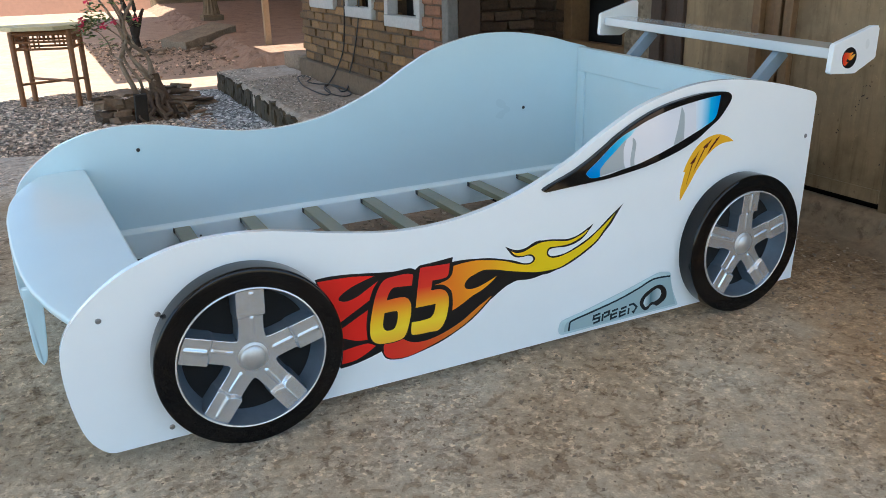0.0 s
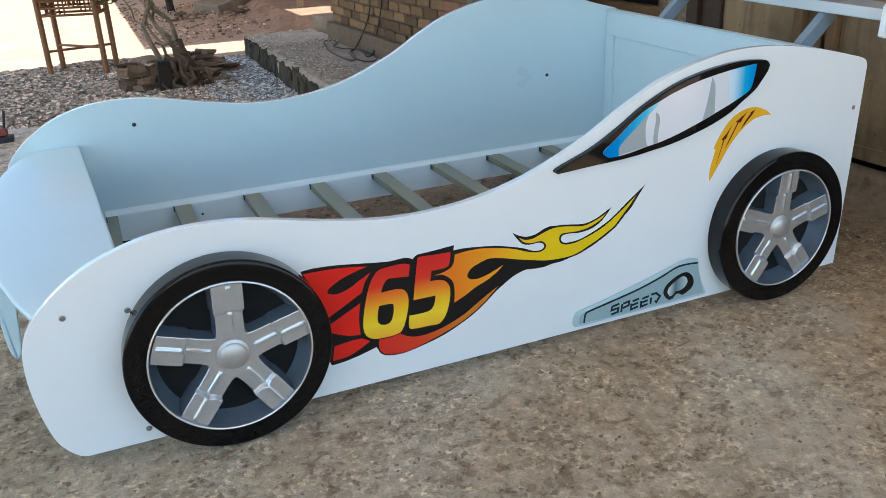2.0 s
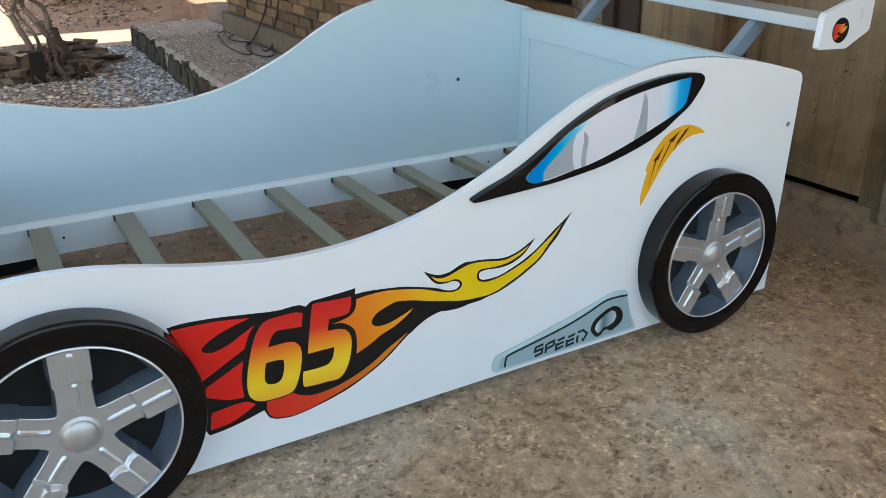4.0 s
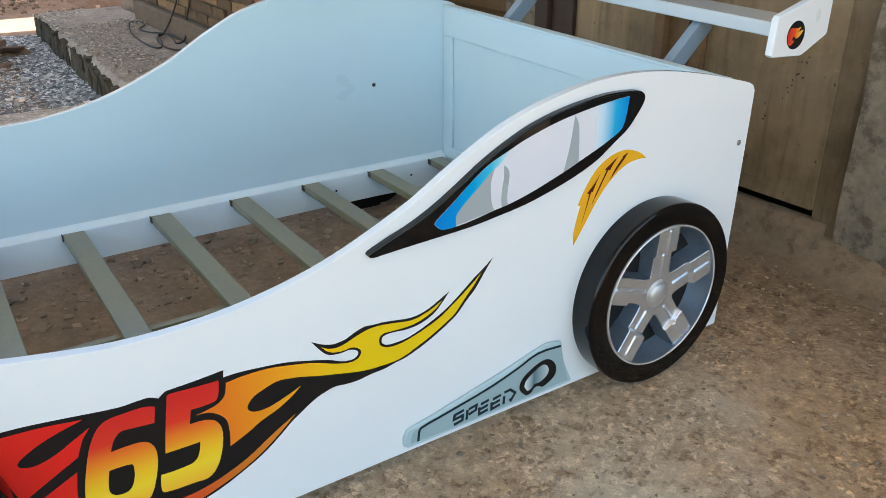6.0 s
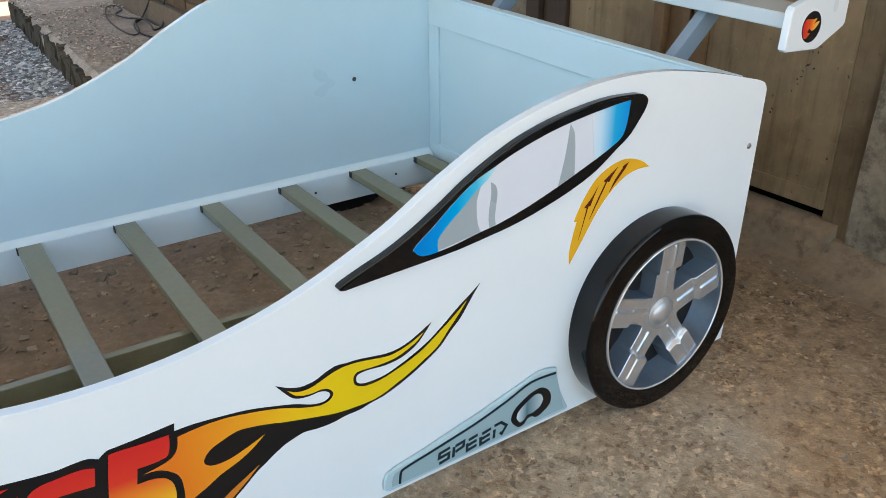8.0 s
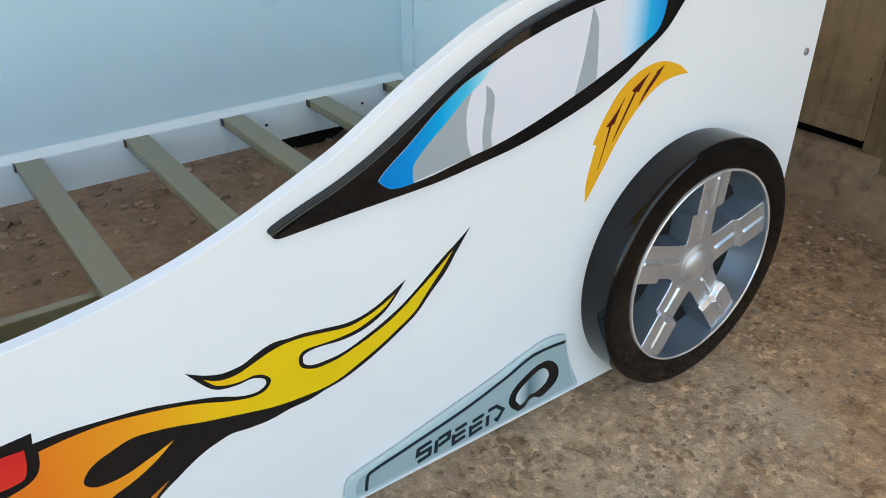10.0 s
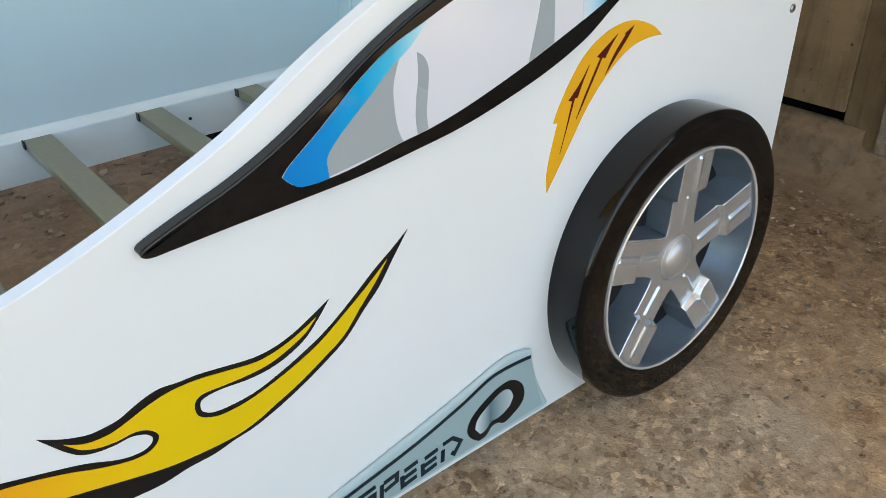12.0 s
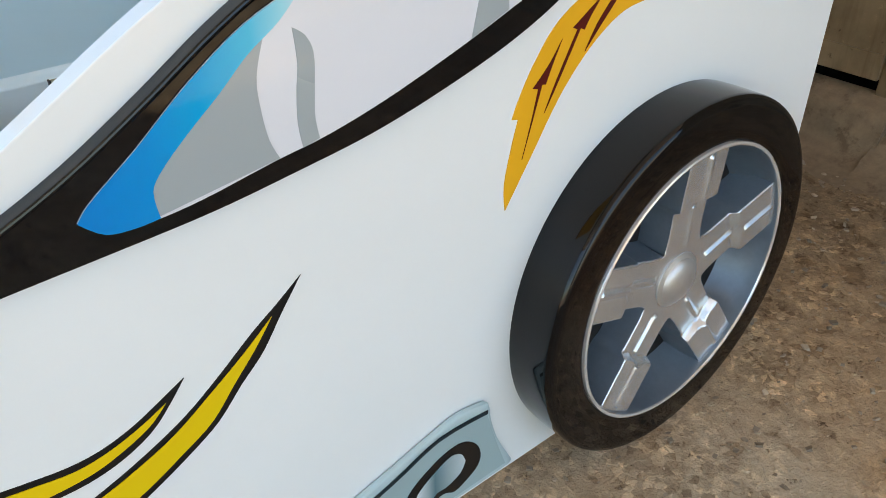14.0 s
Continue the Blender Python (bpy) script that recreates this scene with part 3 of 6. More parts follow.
def floor_flakes(count, seed):
    """Thin flakes of the crumbling floor skim, lying in drifts."""
    r = random.Random(seed)
    vs, fs = [], []
    while len(fs) < 7 * count:
        x, y = r.uniform(-0.2, 3.0), r.uniform(-1.55, 0.25)
        drift = 0.5 + 0.9 * noise.noise((x * 2.3, y * 2.3, 11.0)) + 0.5 * noise.noise((x * 7, y * 7, 3.0)) + 0.12 * (x - 1.6)
        if r.random() > drift:
            continue
        size, turn, flat = r.uniform(0.0022, 0.0050) + 0.006 * r.random() ** 5, r.uniform(0, 6.283), r.uniform(0.45, 0.95)
        h, tip = r.uniform(0.0004, 0.0024), r.uniform(-0.22, 0.22)
        z, k = floor_height(x, y), len(vs)
        for ring in (0, 1):
            for i in range(6):
                a = i * math.pi / 3
                s = size * (r.uniform(0.6, 1.25) if ring == 0 else 1.18)
                px, py = s * math.cos(a), s * flat * math.sin(a)
                up = h + tip * px if ring == 0 else -0.003
                vs.append((x + px * math.cos(turn) - py * math.sin(turn), y + px * math.sin(turn) + py * math.cos(turn), z + up))
        fs.append(tuple(range(k, k + 6)))
        fs += [(k + i, k + 6 + i, k + 6 + (i + 1) % 6, k + (i + 1) % 6) for i in range(6)]
    mesh = bpy.data.meshes.new("floor_flakes")
    mesh.from_pydata(vs, [], fs)
    mesh.materials.append(FLOOR)
    tagged(new("floor_flakes", mesh), "thin broken flakes of the worn concrete floor", "flakes", kind="stuff")


floor_flakes(9000, 21)
pebbles = gravel("step_pebbles", 1.69, 2.3, 2.9, 6.15, 4500, 0.0060, STEP_CHIPS, "small pebbles set in the worn concrete step", 8)
for v in pebbles.data.vertices:
    v.co.z += 0.189
# crumbling stones along the edge of the step
def edge_stone(x, y, z, wide, tall, seed):
    """One rough upright stone of the step's broken edge."""
    rng = random.Random(seed)
    bm = box_bm(-0.035, 0.035, -wide / 2, wide / 2, -tall / 2, tall / 2)
    bmesh.ops.subdivide_edges(bm, edges=bm.edges[:], cuts=2, use_grid_fill=True)
    shift = Vector((rng.uniform(0, 50), rng.uniform(0, 50), 0))
    for v in bm.verts:
        v.co += Vector((0.022 * noise.noise(v.co * 22 + shift), 0.016 * noise.noise(v.co * 25 - shift), 0.020 * noise.noise(v.co * 18 + shift * 2)))
        v.co += Vector((x, y, z))
    tagged(part("edge_stone", bm, EDGE_STONE, smooth=25), "dark broken stone in the edge of the step", "stone", "edge stones of the step")


rng = random.Random(21)
edge_y = 2.9
k = 0
while edge_y < 6.2:
    wide = rng.uniform(0.045, 0.085)
    edge_stone(1.668 + 0.027 * (edge_y - 3.3) + rng.uniform(-0.014, 0.010), edge_y + wide / 2, rng.uniform(0.030, 0.052), wide, rng.uniform(0.15, 0.19), 300 + k)
    edge_y += wide * 0.93
    k += 1


# ---- brick house ----
def brick_mesh(name, length, height, depth, seed, material):
    """One worn brick, centred, its face towards -x."""
    rng = random.Random(seed)
    bm = box_bm(-depth / 2, depth / 2, -length / 2, length / 2, -height / 2, height / 2, 0.005, seg=1)
    for v in bm.verts:
        v.co += Vector((rng.uniform(-0.004, 0.004), rng.uniform(-0.006, 0.006), rng.uniform(-0.0045, 0.0045)))
    mesh = bpy.data.meshes.new(name)
    bm.to_mesh(mesh)
    bm.free()
    mesh.materials.append(material)
    return mesh


BRICKS = [brick_mesh("brick", 0.205, 0.056, 0.10, s, BRICK) for s in range(5)]
BRICKS_HALF = [brick_mesh("brick", 0.098, 0.056, 0.10, s + 9, BRICK) for s in range(3)]
BRICKS_SHADED = [brick_mesh("brick", 0.205, 0.056, 0.10, s + 40, BRICK_SHADED) for s in range(4)]
BRICKS_SHADED_HALF = [brick_mesh("brick", 0.098, 0.056, 0.10, s + 50, BRICK_SHADED) for s in range(2)]
BRICKS_RED = [brick_mesh("brick", 0.205, 0.056, 0.10, s + 20, BRICK_RED) for s in range(3)]


def lay_bricks(parent, spot, length, z0, z1, openings=(), red_from=None, seed=1, in_shade=False):
    """Courses of bricks along a wall; spot(u, z) gives the place and turn of a brick at u metres along it."""
    rng = random.Random(seed)
    course = 0
    z = z0
    while z < z1:
        u = -0.11 if course % 2 else 0.0
        while u < length:
            lo, hi = max(u, 0), min(u + 0.205, length)
            free = not any(a - 0.01 < (lo + hi) / 2 < b + 0.01 and z > c for a, b, c in openings)
            if hi - lo > 0.09 and free:
                kinds = BRICKS if hi - lo > 0.15 else BRICKS_HALF
                # recess courses take the brick darkened for shade
                if in_shade:
                    kinds = BRICKS_SHADED if hi - lo > 0.15 else BRICKS_SHADED_HALF
                if red_from is not None and lo < red_from:
                    kinds = BRICKS_RED if hi - lo > 0.15 else BRICKS_HALF
                ob = new("brick", rng.choice(kinds))
                place, turn = spot((lo + hi) / 2, z + 0.028)
                ob.matrix_world = pose(*place, 0, 0, turn + rng.uniform(-0.8, 0.8)) @ Matrix.Translation((rng.uniform(-0.009, 0.006), rng.uniform(-0.004, 0.004), rng.uniform(-0.003, 0.003)))
                inverse = parent.matrix_world.inverted()
                ob.parent, ob.matrix_parent_inverse = parent, inverse
            u += 0.219
        z += 0.0685
        course += 1


HOUSE_X = 2.35
bm = box_bm(HOUSE_X + 0.012, HOUSE_X + 0.16, 2.46, 5.42, 0.0, 0.75)
box_bm(HOUSE_X + 0.012, HOUSE_X + 0.16, 2.46, 2.90, 0.75, 2.6, bm=bm)
box_bm(HOUSE_X + 0.012, HOUSE_X + 0.16, 3.47, 3.70, 0.75, 2.6, bm=bm)
box_bm(HOUSE_X + 0.012, HOUSE_X + 0.16, 4.24, 4.50, 0.75, 2.6, bm=bm)
box_bm(HOUSE_X + 0.012, HOUSE_X + 0.16, 5.10, 5.42, 0.75, 2.6, bm=bm)
for a, b in ((2.90, 3.47), (3.70, 4.24), (4.50, 5.10)):
    box_bm(HOUSE_X + 0.012, HOUSE_X + 0.16, a, b, 2.0, 2.6, bm=bm)
house_wall = tagged(part("wall_house", bm, MORTAR), "weathered yellow-brown brick house wall with dark mortar", "wall", kind="structure")
part("plinth", box_bm(HOUSE_X - 0.045, HOUSE_X + 0.012, 2.46, 5.45, 0.10, 0.30, 0.012), PLASTER, house_wall, "stained brown plaster plinth")
# sheet added so the wall end reads as the dark doorway beside it
part("end_board", box_bm(HOUSE_X + 0.022, HOUSE_X + 0.16, 2.448, 2.459, 0.0, 2.6), DARK_WOOD, house_wall, "dark sheet added over the wall end for the dark doorway")
part("corner_pier", box_bm(HOUSE_X - 0.05, HOUSE_X + 0.02, 2.455, 2.535, 0.06, 2.6, 0.008), PIER, house_wall, "grey cement corner pier")


def house_window(name, y0, y1, z0):
    """A timber window with a chalky white frame, dark inside."""
    w = base(name, HOUSE_X, (y0 + y1) / 2, z0, "chalky white timber window in the brick wall", "window", kind="structure")
    bm = box_bm(HOUSE_X - 0.025, HOUSE_X + 0.06, y0, y1, z0, z0 + 0.075, 0.006)
    part("sill", bm, PAINTED_WOOD, w)
    for a in (y0, y1 - 0.06):
        part("jamb", box_bm(HOUSE_X - 0.02, HOUSE_X + 0.06, a, a + 0.06, z0 + 0.075, 2.0, 0.005), PAINTED_WOOD, w)
    part("shutter", box_bm(HOUSE_X + 0.07, HOUSE_X + 0.095, y0 + 0.06, (y0 + y1) / 2, z0 + 0.08, 2.0, 0.004), PAINTED_WOOD, w, "pale inner shutter")
    part("reveal", box_bm(HOUSE_X + 0.15, HOUSE_X + 0.18, y0, y1, z0, 2.0), VOID, w, "near-black sheet for the unlit room")


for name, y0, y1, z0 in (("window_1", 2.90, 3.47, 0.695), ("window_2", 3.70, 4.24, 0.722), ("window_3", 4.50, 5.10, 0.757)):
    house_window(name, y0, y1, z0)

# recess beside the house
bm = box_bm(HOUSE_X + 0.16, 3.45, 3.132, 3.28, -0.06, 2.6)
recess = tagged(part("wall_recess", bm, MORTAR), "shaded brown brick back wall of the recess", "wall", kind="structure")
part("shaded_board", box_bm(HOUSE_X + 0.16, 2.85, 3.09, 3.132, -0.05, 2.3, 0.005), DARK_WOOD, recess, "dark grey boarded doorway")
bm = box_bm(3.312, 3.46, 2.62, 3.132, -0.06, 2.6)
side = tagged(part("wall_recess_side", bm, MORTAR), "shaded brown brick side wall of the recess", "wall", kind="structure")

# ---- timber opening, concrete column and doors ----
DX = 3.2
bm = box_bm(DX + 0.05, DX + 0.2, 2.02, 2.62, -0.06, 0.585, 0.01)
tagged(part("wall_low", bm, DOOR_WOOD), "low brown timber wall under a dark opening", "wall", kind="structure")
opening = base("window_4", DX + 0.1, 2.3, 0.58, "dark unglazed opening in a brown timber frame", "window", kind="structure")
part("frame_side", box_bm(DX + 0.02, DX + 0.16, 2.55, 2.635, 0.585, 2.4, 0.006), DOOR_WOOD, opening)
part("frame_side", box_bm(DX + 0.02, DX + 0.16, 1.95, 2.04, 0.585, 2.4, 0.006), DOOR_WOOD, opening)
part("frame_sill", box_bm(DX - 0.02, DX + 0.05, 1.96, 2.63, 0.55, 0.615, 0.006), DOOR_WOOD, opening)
part("dark_inside", box_bm(DX + 0.2, DX + 0.23, 2.0, 2.6, 0.5, 2.4), VOID, opening, "near-black sheet for the unlit inside of the opening")
bm = box_bm(DX - 0.08, DX + 0.2, 1.64, 1.90, -0.05, 2.6, 0.015, seg=3)
tagged(part("column", bm, CONCRETE_WALL), "rough grey concrete column between the openings", "column", kind="structure")


DOOR_X = 3.07


def door(name, y0, y1, label):
    """A sheet-faced door leaf with a bottom rail and a gap beneath."""
    d = base(name, DOOR_X, (y0 + y1) / 2, 0.145, label, "door", kind="structure")
    part("leaf", box_bm(DOOR_X, DOOR_X + 0.04, y0, y1, 0.150, 2.3, 0.003), DOOR_SHEET, d)
    part("bottom_rail", box_bm(DOOR_X - 0.008, DOOR_X, y0, y1, 0.150, 0.205, 0.002), DOOR_SHEET, d)
    return d


near_door = door("door_1", 0.186, 0.688, "faded olive-brown sheet-faced door with smudges, shut")
door("door_2", 0.909, 1.359, "faded olive-brown sheet-faced door, shut")
smudge_rng = random.Random(31)
for y, z in ((0.326, 0.603), (0.316, 0.606), (0.300, 0.607), (0.326, 0.565), (0.320, 0.566), (0.302, 0.559), (0.336, 0.545), (0.338, 0.528), (0.346, 0.504), (0.350, 0.518), (0.361, 0.480), (0.194, 0.557), (0.415, 0.412), (0.420, 0.400), (0.207, 0.308), (0.43, 0.25), (0.46, 0.26), (0.52, 0.46)):
    w, h, lean = smudge_rng.uniform(0.0018, 0.0055), smudge_rng.uniform(0.002, 0.007), smudge_rng.uniform(-0.006, 0.006)
    bm = bmesh.new()
    ring = [(math.cos(a) * w * smudge_rng.uniform(0.4, 1.2), math.sin(a) * h * smudge_rng.uniform(0.4, 1.2)) for a in (k * 0.785 for k in range(8))]
    front = [bm.verts.new((DOOR_X - 0.0012, y + p + lean * q / h, z + q)) for p, q in ring]
    back = [bm.verts.new((DOOR_X, y + p + lean * q / h, z + q)) for p, q in ring]
    bm.faces.new(front)
    for k in range(8):
        bm.faces.new((front[k], front[(k + 1) % 8], back[(k + 1) % 8], back[k]))
    bmesh.ops.recalc_face_normals(bm, faces=bm.faces)
    part("smudge", bm, DARK_WOOD, near_door, "dark dirt mark")
# sheet whose colour supplies the darkness in the gap under the doors
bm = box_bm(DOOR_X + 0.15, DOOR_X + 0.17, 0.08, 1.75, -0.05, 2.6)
tagged(part("wall_behind_doors", bm, VOID), "near-black sheet for the unlit space behind the doors", "wall", kind="structure")


def post(y0, y1, label, material, strips):
    """A door post with battens nailed on it."""
    p = base("door_post", DOOR_X, (y0 + y1) / 2, FLOOR_Z, label, "post", kind="structure")
    part("post_core", box_bm(DOOR_X + 0.0, DOOR_X + 0.12, y0, y1, -0.05, 2.5, 0.004), material, p)
    for a, b, out in strips:
        part("batten", box_bm(DOOR_X - out, DOOR_X - 0.0, a, b, 0.0, 2.5, 0.004), material, p)


post(0.688, 0.909, "brown timber door post with nailed battens", DOOR_WOOD, ((0.69, 0.735, 0.03), (0.762, 0.797, 0.02), (0.86, 0.905, 0.035)))
post(1.359, 1.593, "dark brown timber door post", DARK_WOOD, ((1.36, 1.405, 0.02), (1.51, 1.588, 0.03)))
post(0.085, 0.186, "worn olive-brown timber jamb beside the concrete wall", JAMB_WOOD, ())
bm = bmesh.new()
bmesh.ops.create_grid(bm, x_segments=70, y_segments=40, size=0.5)
for v in bm.verts:
    y, z = -0.695 + v.co.x * 1.575, 1.25 + v.co.y * 2.7
    v.co = Vector((DOOR_X - 0.02 + 0.02 * noise.noise((y * 3, z * 3, 0)) + 0.012 * noise.noise((y * 13, z * 13, 5)), y + (0.012 * noise.noise((z * 4, 7.0, 0)) if v.co.x > 0.49 else 0), z))
made = bmesh.ops.extrude_face_region(bm, geom=bm.faces[:])
for v in made["geom"]:
    if isinstance(v, bmesh.types.BMVert):
        v.co.x += 0.2
bmesh.ops.recalc_face_normals(bm, faces=bm.faces)
tagged(part("wall_side", bm, CONCRETE_WALL, smooth=True), "rough stained concrete wall beside the doors", "wall", kind="structure")


def trowelled(name, cut, y0, y1, steps, rough, label, category):
    """A trowelled concrete fillet or step of the given section (x, z), a little uneven along its length."""
    bm = bmesh.new()
    rows = []
    for k in range(steps + 1):
        y = y0 + (y1 - y0) * k / steps
        row = []
        for x, z in cut:
            worn = rough * (x < 3.06) * (z > -0.02)
            row.append(bm.verts.new((x + worn * (0.020 * noise.noise((y * 3, z * 6, 1.0)) + 0.008 * noise.noise((y * 19, z * 30, 3.0))), y, z + worn * (0.012 * noise.noise((x * 9, y * 4, 4.0)) + 0.004 * noise.noise((x * 30, y * 30, 6.0))))))
        rows.append(row)
    for p, q in zip(rows, rows[1:]):
        for j in range(len(cut) - 1):
            bm.faces.new((p[j], p[j + 1], q[j + 1], q[j]))
    for row in (rows[0], rows[-1]):
        bm.faces.new(row)
    bmesh.ops.recalc_face_normals(bm, faces=bm.faces)
    return tagged(part(name, bm, SILL_CONCRETE, smooth=True), label, category, kind="structure")


trowelled("wall_footing", [(3.16, -0.05), (3.16, 0.085), (3.065, 0.080), (3.052, 0.072), (3.035, 0.058), (3.012, 0.040), (2.985, 0.022), (2.955, 0.008), (2.91, -0.002), (2.87, -0.012), (2.87, -0.05)], -1.48, 0.135, 110, 1.0, "low worn concrete fillet along the foot of the wall", "footing")
# worn concrete threshold under the doors
trowelled("door_sill", [(3.088, -0.05), (3.088, 0.122), (3.065, 0.119), (3.045, 0.110), (3.030, 0.102), (3.022, 0.094), (3.017, 0.080), (3.012, 0.055), (3.005, 0.030), (2.992, 0.013), (2.965, 0.004), (2.91, -0.001), (2.85, -0.012), (2.85, -0.05)], 0.128, 1.745, 130, 0.45, "worn smooth concrete threshold step under the doors", "threshold")
bm = box_bm(DX + 0.2, DX + 0.4, -1.5, 2.0, -0.06, 2.7)
tagged(part("wall_outer", bm, CONCRETE_WALL), "plain concrete wall closing the workshop", "wall", kind="structure")


# ---- roofs ----
def roof(name, x0, x1, y0, y1, z0, z1, label):
    """Corrugated sheet that falls from z0 at y0 to z1 at y1."""
    bm = bmesh.new()
    k = int((x1 - x0) / 0.038)
    rows = []
    for i in range(k + 1):
        x = x0 + (x1 - x0) * i / k
        h = 0.012 * math.sin(i * math.pi / 2)
        rows.append([bm.verts.new((x, y, h + z + dz)) for y, z, dz in ((y0, z0, 0), (y1, z1, 0), (y1, z1, 0.004), (y0, z0, 0.004))])
    for a, b in zip(rows, rows[1:]):
        for s in range(4):
            bm.faces.new((a[s], a[(s + 1) % 4], b[(s + 1) % 4], b[s]))
    return tagged(part(name, bm, SHEET), label, "roof", kind="structure")


# unseen roof; its sheet edges are set to steer sun and sky light
for x0, x1, y0, z0 in ((-4.6, 0.2, -3.92, 4.1), (0.08, 0.95, -3.45, 4.01), (0.75, 4.3, -3.8, 4.03)):
    roof("ceiling", x0, x1, y0, 4.87, z0, 3.65, "unseen corrugated sheet roof shading the workshop, pale to bounce light")
# unseen veranda roof; a gap is left in one strip to let a sun patch through
for x0, x1, y0, y1 in ((-0.3, 1.6, 6.15, 18.0), (1.6, 2.3, 6.15, 6.75), (1.6, 2.3, 7.6, 18.0), (2.3, 7.5, 6.15, 23.0)):
    roof("roof_veranda", x0, x1, y0, y1, 2.7 + 0.2 * (y0 - 6.15) / 10.85, 2.7 + 0.2 * (y1 - 6.15) / 10.85, "unseen corrugated sheet roof over the house veranda")
# unseen wall added behind the camera to cut light and reflections
bm = box_bm(-2.2, -0.9, -4.45, -4.25, -0.06, 4.2)
tagged(part("wall_back", bm, CONCRETE_WALL), "unseen plain concrete wall added behind to shape the light", "wall", kind="structure")
# two walls added to keep backlight and side light off the veranda
bm = box_bm(3.4, 7.4, 22.8, 23.0, -0.06, 2.9)
tagged(part("wall_veranda_end", bm, PLASTER), "brown plastered wall added to block light at the end of the veranda", "wall", kind="structure")
bm = box_bm(7.4, 7.6, 5.5, 23.0, -0.06, 2.7)
tagged(part("wall_veranda", bm, CONCRETE_WALL), "unseen plain wall added to keep side light off the veranda", "wall", kind="structure")
bm = box_bm(-8, 14, 23.2, 23.4, -0.1, 3.0)
tagged(part("wall_far", bm, FAR_WALL), "sunlit peach-painted yard wall", "wall", kind="structure")

# ---- the race car bed ----
bed = base("race_car_bed", 1.2, 0.61, FLOOR_Z, "white racing-car child's bed with flame decals, no mattress", "bed")

SIDE_FRONT = [(0.150, 0.016), (0.112, 0.042), (0.088, 0.090), (0.070, 0.195), (0.070, 0.284), (0.085, 0.335), (0.108, 0.368), (0.152, 0.410), (0.193, 0.440), (0.233, 0.463), (0.287, 0.484), (0.337, 0.498), (0.395, 0.507), (0.460, 0.510), (0.531, 0.506), (0.583, 0.499), (0.648, 0.486), (0.727, 0.469), (0.865, 0.447), (0.964, 0.442)]
SIDE_REAR = [(1.065, 0.447), (1.156, 0.461), (1.238, 0.481), (1.310, 0.506), (1.367, 0.530), (1.441, 0.564), (1.486, 0.590), (1.538, 0.621), (1.591, 0.649), (1.650, 0.678), (1.723, 0.703), (1.795, 0.721), (1.869, 0.734), (1.948, 0.739), (2.032, 0.737), (2.120, 0.727), (2.235, 0.706), (2.335, 0.682), (2.377, 0.671), (2.397, 0.661), (2.405, 0.642), (2.390, 0.016)]
PROFILE = smooth_outline(SIDE_FRONT + SIDE_REAR, 3, 60)


def two_sided(ob, inner, sign):
    """Gives the faces of a board that look along sign * y, and its edges, the second material."""
    ob.data.materials.append(inner)
    ob.data.materials.append(EDGE_SKY_TINT)
    for f in ob.data.polygons:
        if f.normal.y * sign > 0.9:
            f.material_index = 1
        elif abs(f.normal.y) < 0.8:
            f.material_index = 2


near_side = part("side_panel", board_bm(PROFILE, 0.0, 0.02, 0.0011), WHITE, bed, "glossy white side panel with flame and window decals", 18)
two_sided(near_side, ICE, 1)
far_profile = [Vector((p.x - 0.074 + (0.045 if p.x > 2.3 else 0.0), p.y + 0.067 - (0.015 if p.x > 2.3 else 0.0))) for p in PROFILE]
far_side = part("side_panel", board_bm(far_profile, 1.208, 1.228, 0.0018), WHITE, bed, "side panel with a pale ice-blue inner face", 18)
two_sided(far_side, ICE, -1)

# headboard with a framed field
def canted(bm, rise):
    """Lets a cross member climb towards the far side, as the bed stands."""
    for v in bm.verts:
        v.co.z += rise * v.co.y
    return bm


head = part("headboard", canted(box_bm(2.322, 2.34, 0.021, 1.207, 0.08, 0.672, 0.003), 0.032), ICE, bed, "pale blue headboard with a thin framed field")
for nm, y0, y1, z0, z1 in (("headboard_rail", 0.021, 1.207, 0.578, 0.674), ("headboard_rail", 0.021, 1.207, 0.08, 0.185), ("headboard_stile", 0.021, 0.105, 0.185, 0.578), ("headboard_stile", 1.150, 1.207, 0.185, 0.578)):
    part(nm, canted(box_bm(2.314, 2.322, y0, y1, z0, z1, 0.0025), 0.032), ICE, head)
part("headboard_cap", canted(box_bm(2.311, 2.345, 0.021, 1.207, 0.674, 0.681, 0.003), 0.032), ICE, head)

# bonnet: a bent board that bows out over the nose
FRONT = [(0.0, 0.110), (0.10, 0.068), (0.25, 0.025), (0.40, 0.003), (0.545, -0.010), (0.79, -0.021), (0.95, -0.013), (1.06, 0.010), (1.17, 0.054), (1.21, 0.085)]


def front_x(y):
    for (a, xa), (b, xb) in zip(FRONT, FRONT[1:]):
        if y <= b:
            u = (y - a) / (b - a)
            return xa + (xb - xa) * u
    return FRONT[-1][1]


bm = bmesh.new()
ROWS, COLS = 48, 18
top = []
for i in range(ROWS + 1):
    y = 0.021 + 1.186 * i / ROWS
    f = sum(front_x(min(max(y + d, 0), 1.21)) for d in (-0.04, -0.02, 0, 0.02, 0.04)) / 5
    row = []
    for j in range(COLS + 1):
        s = j / COLS
        back = 0.306 - 0.061 * y
        row.append(bm.verts.new((back + (f - back) * s, y, 0.374 + 0.056 * y - 0.010 * s**5)))
    top.append(row)
for a, b in zip(top, top[1:]):
    for j in range(COLS):
        bm.faces.new((a[j], a[j + 1], b[j + 1], b[j]))
bmesh.ops.recalc_face_normals(bm, faces=bm.faces)
bmesh.ops.solidify(bm, geom=bm.faces[:], thickness=0.022)
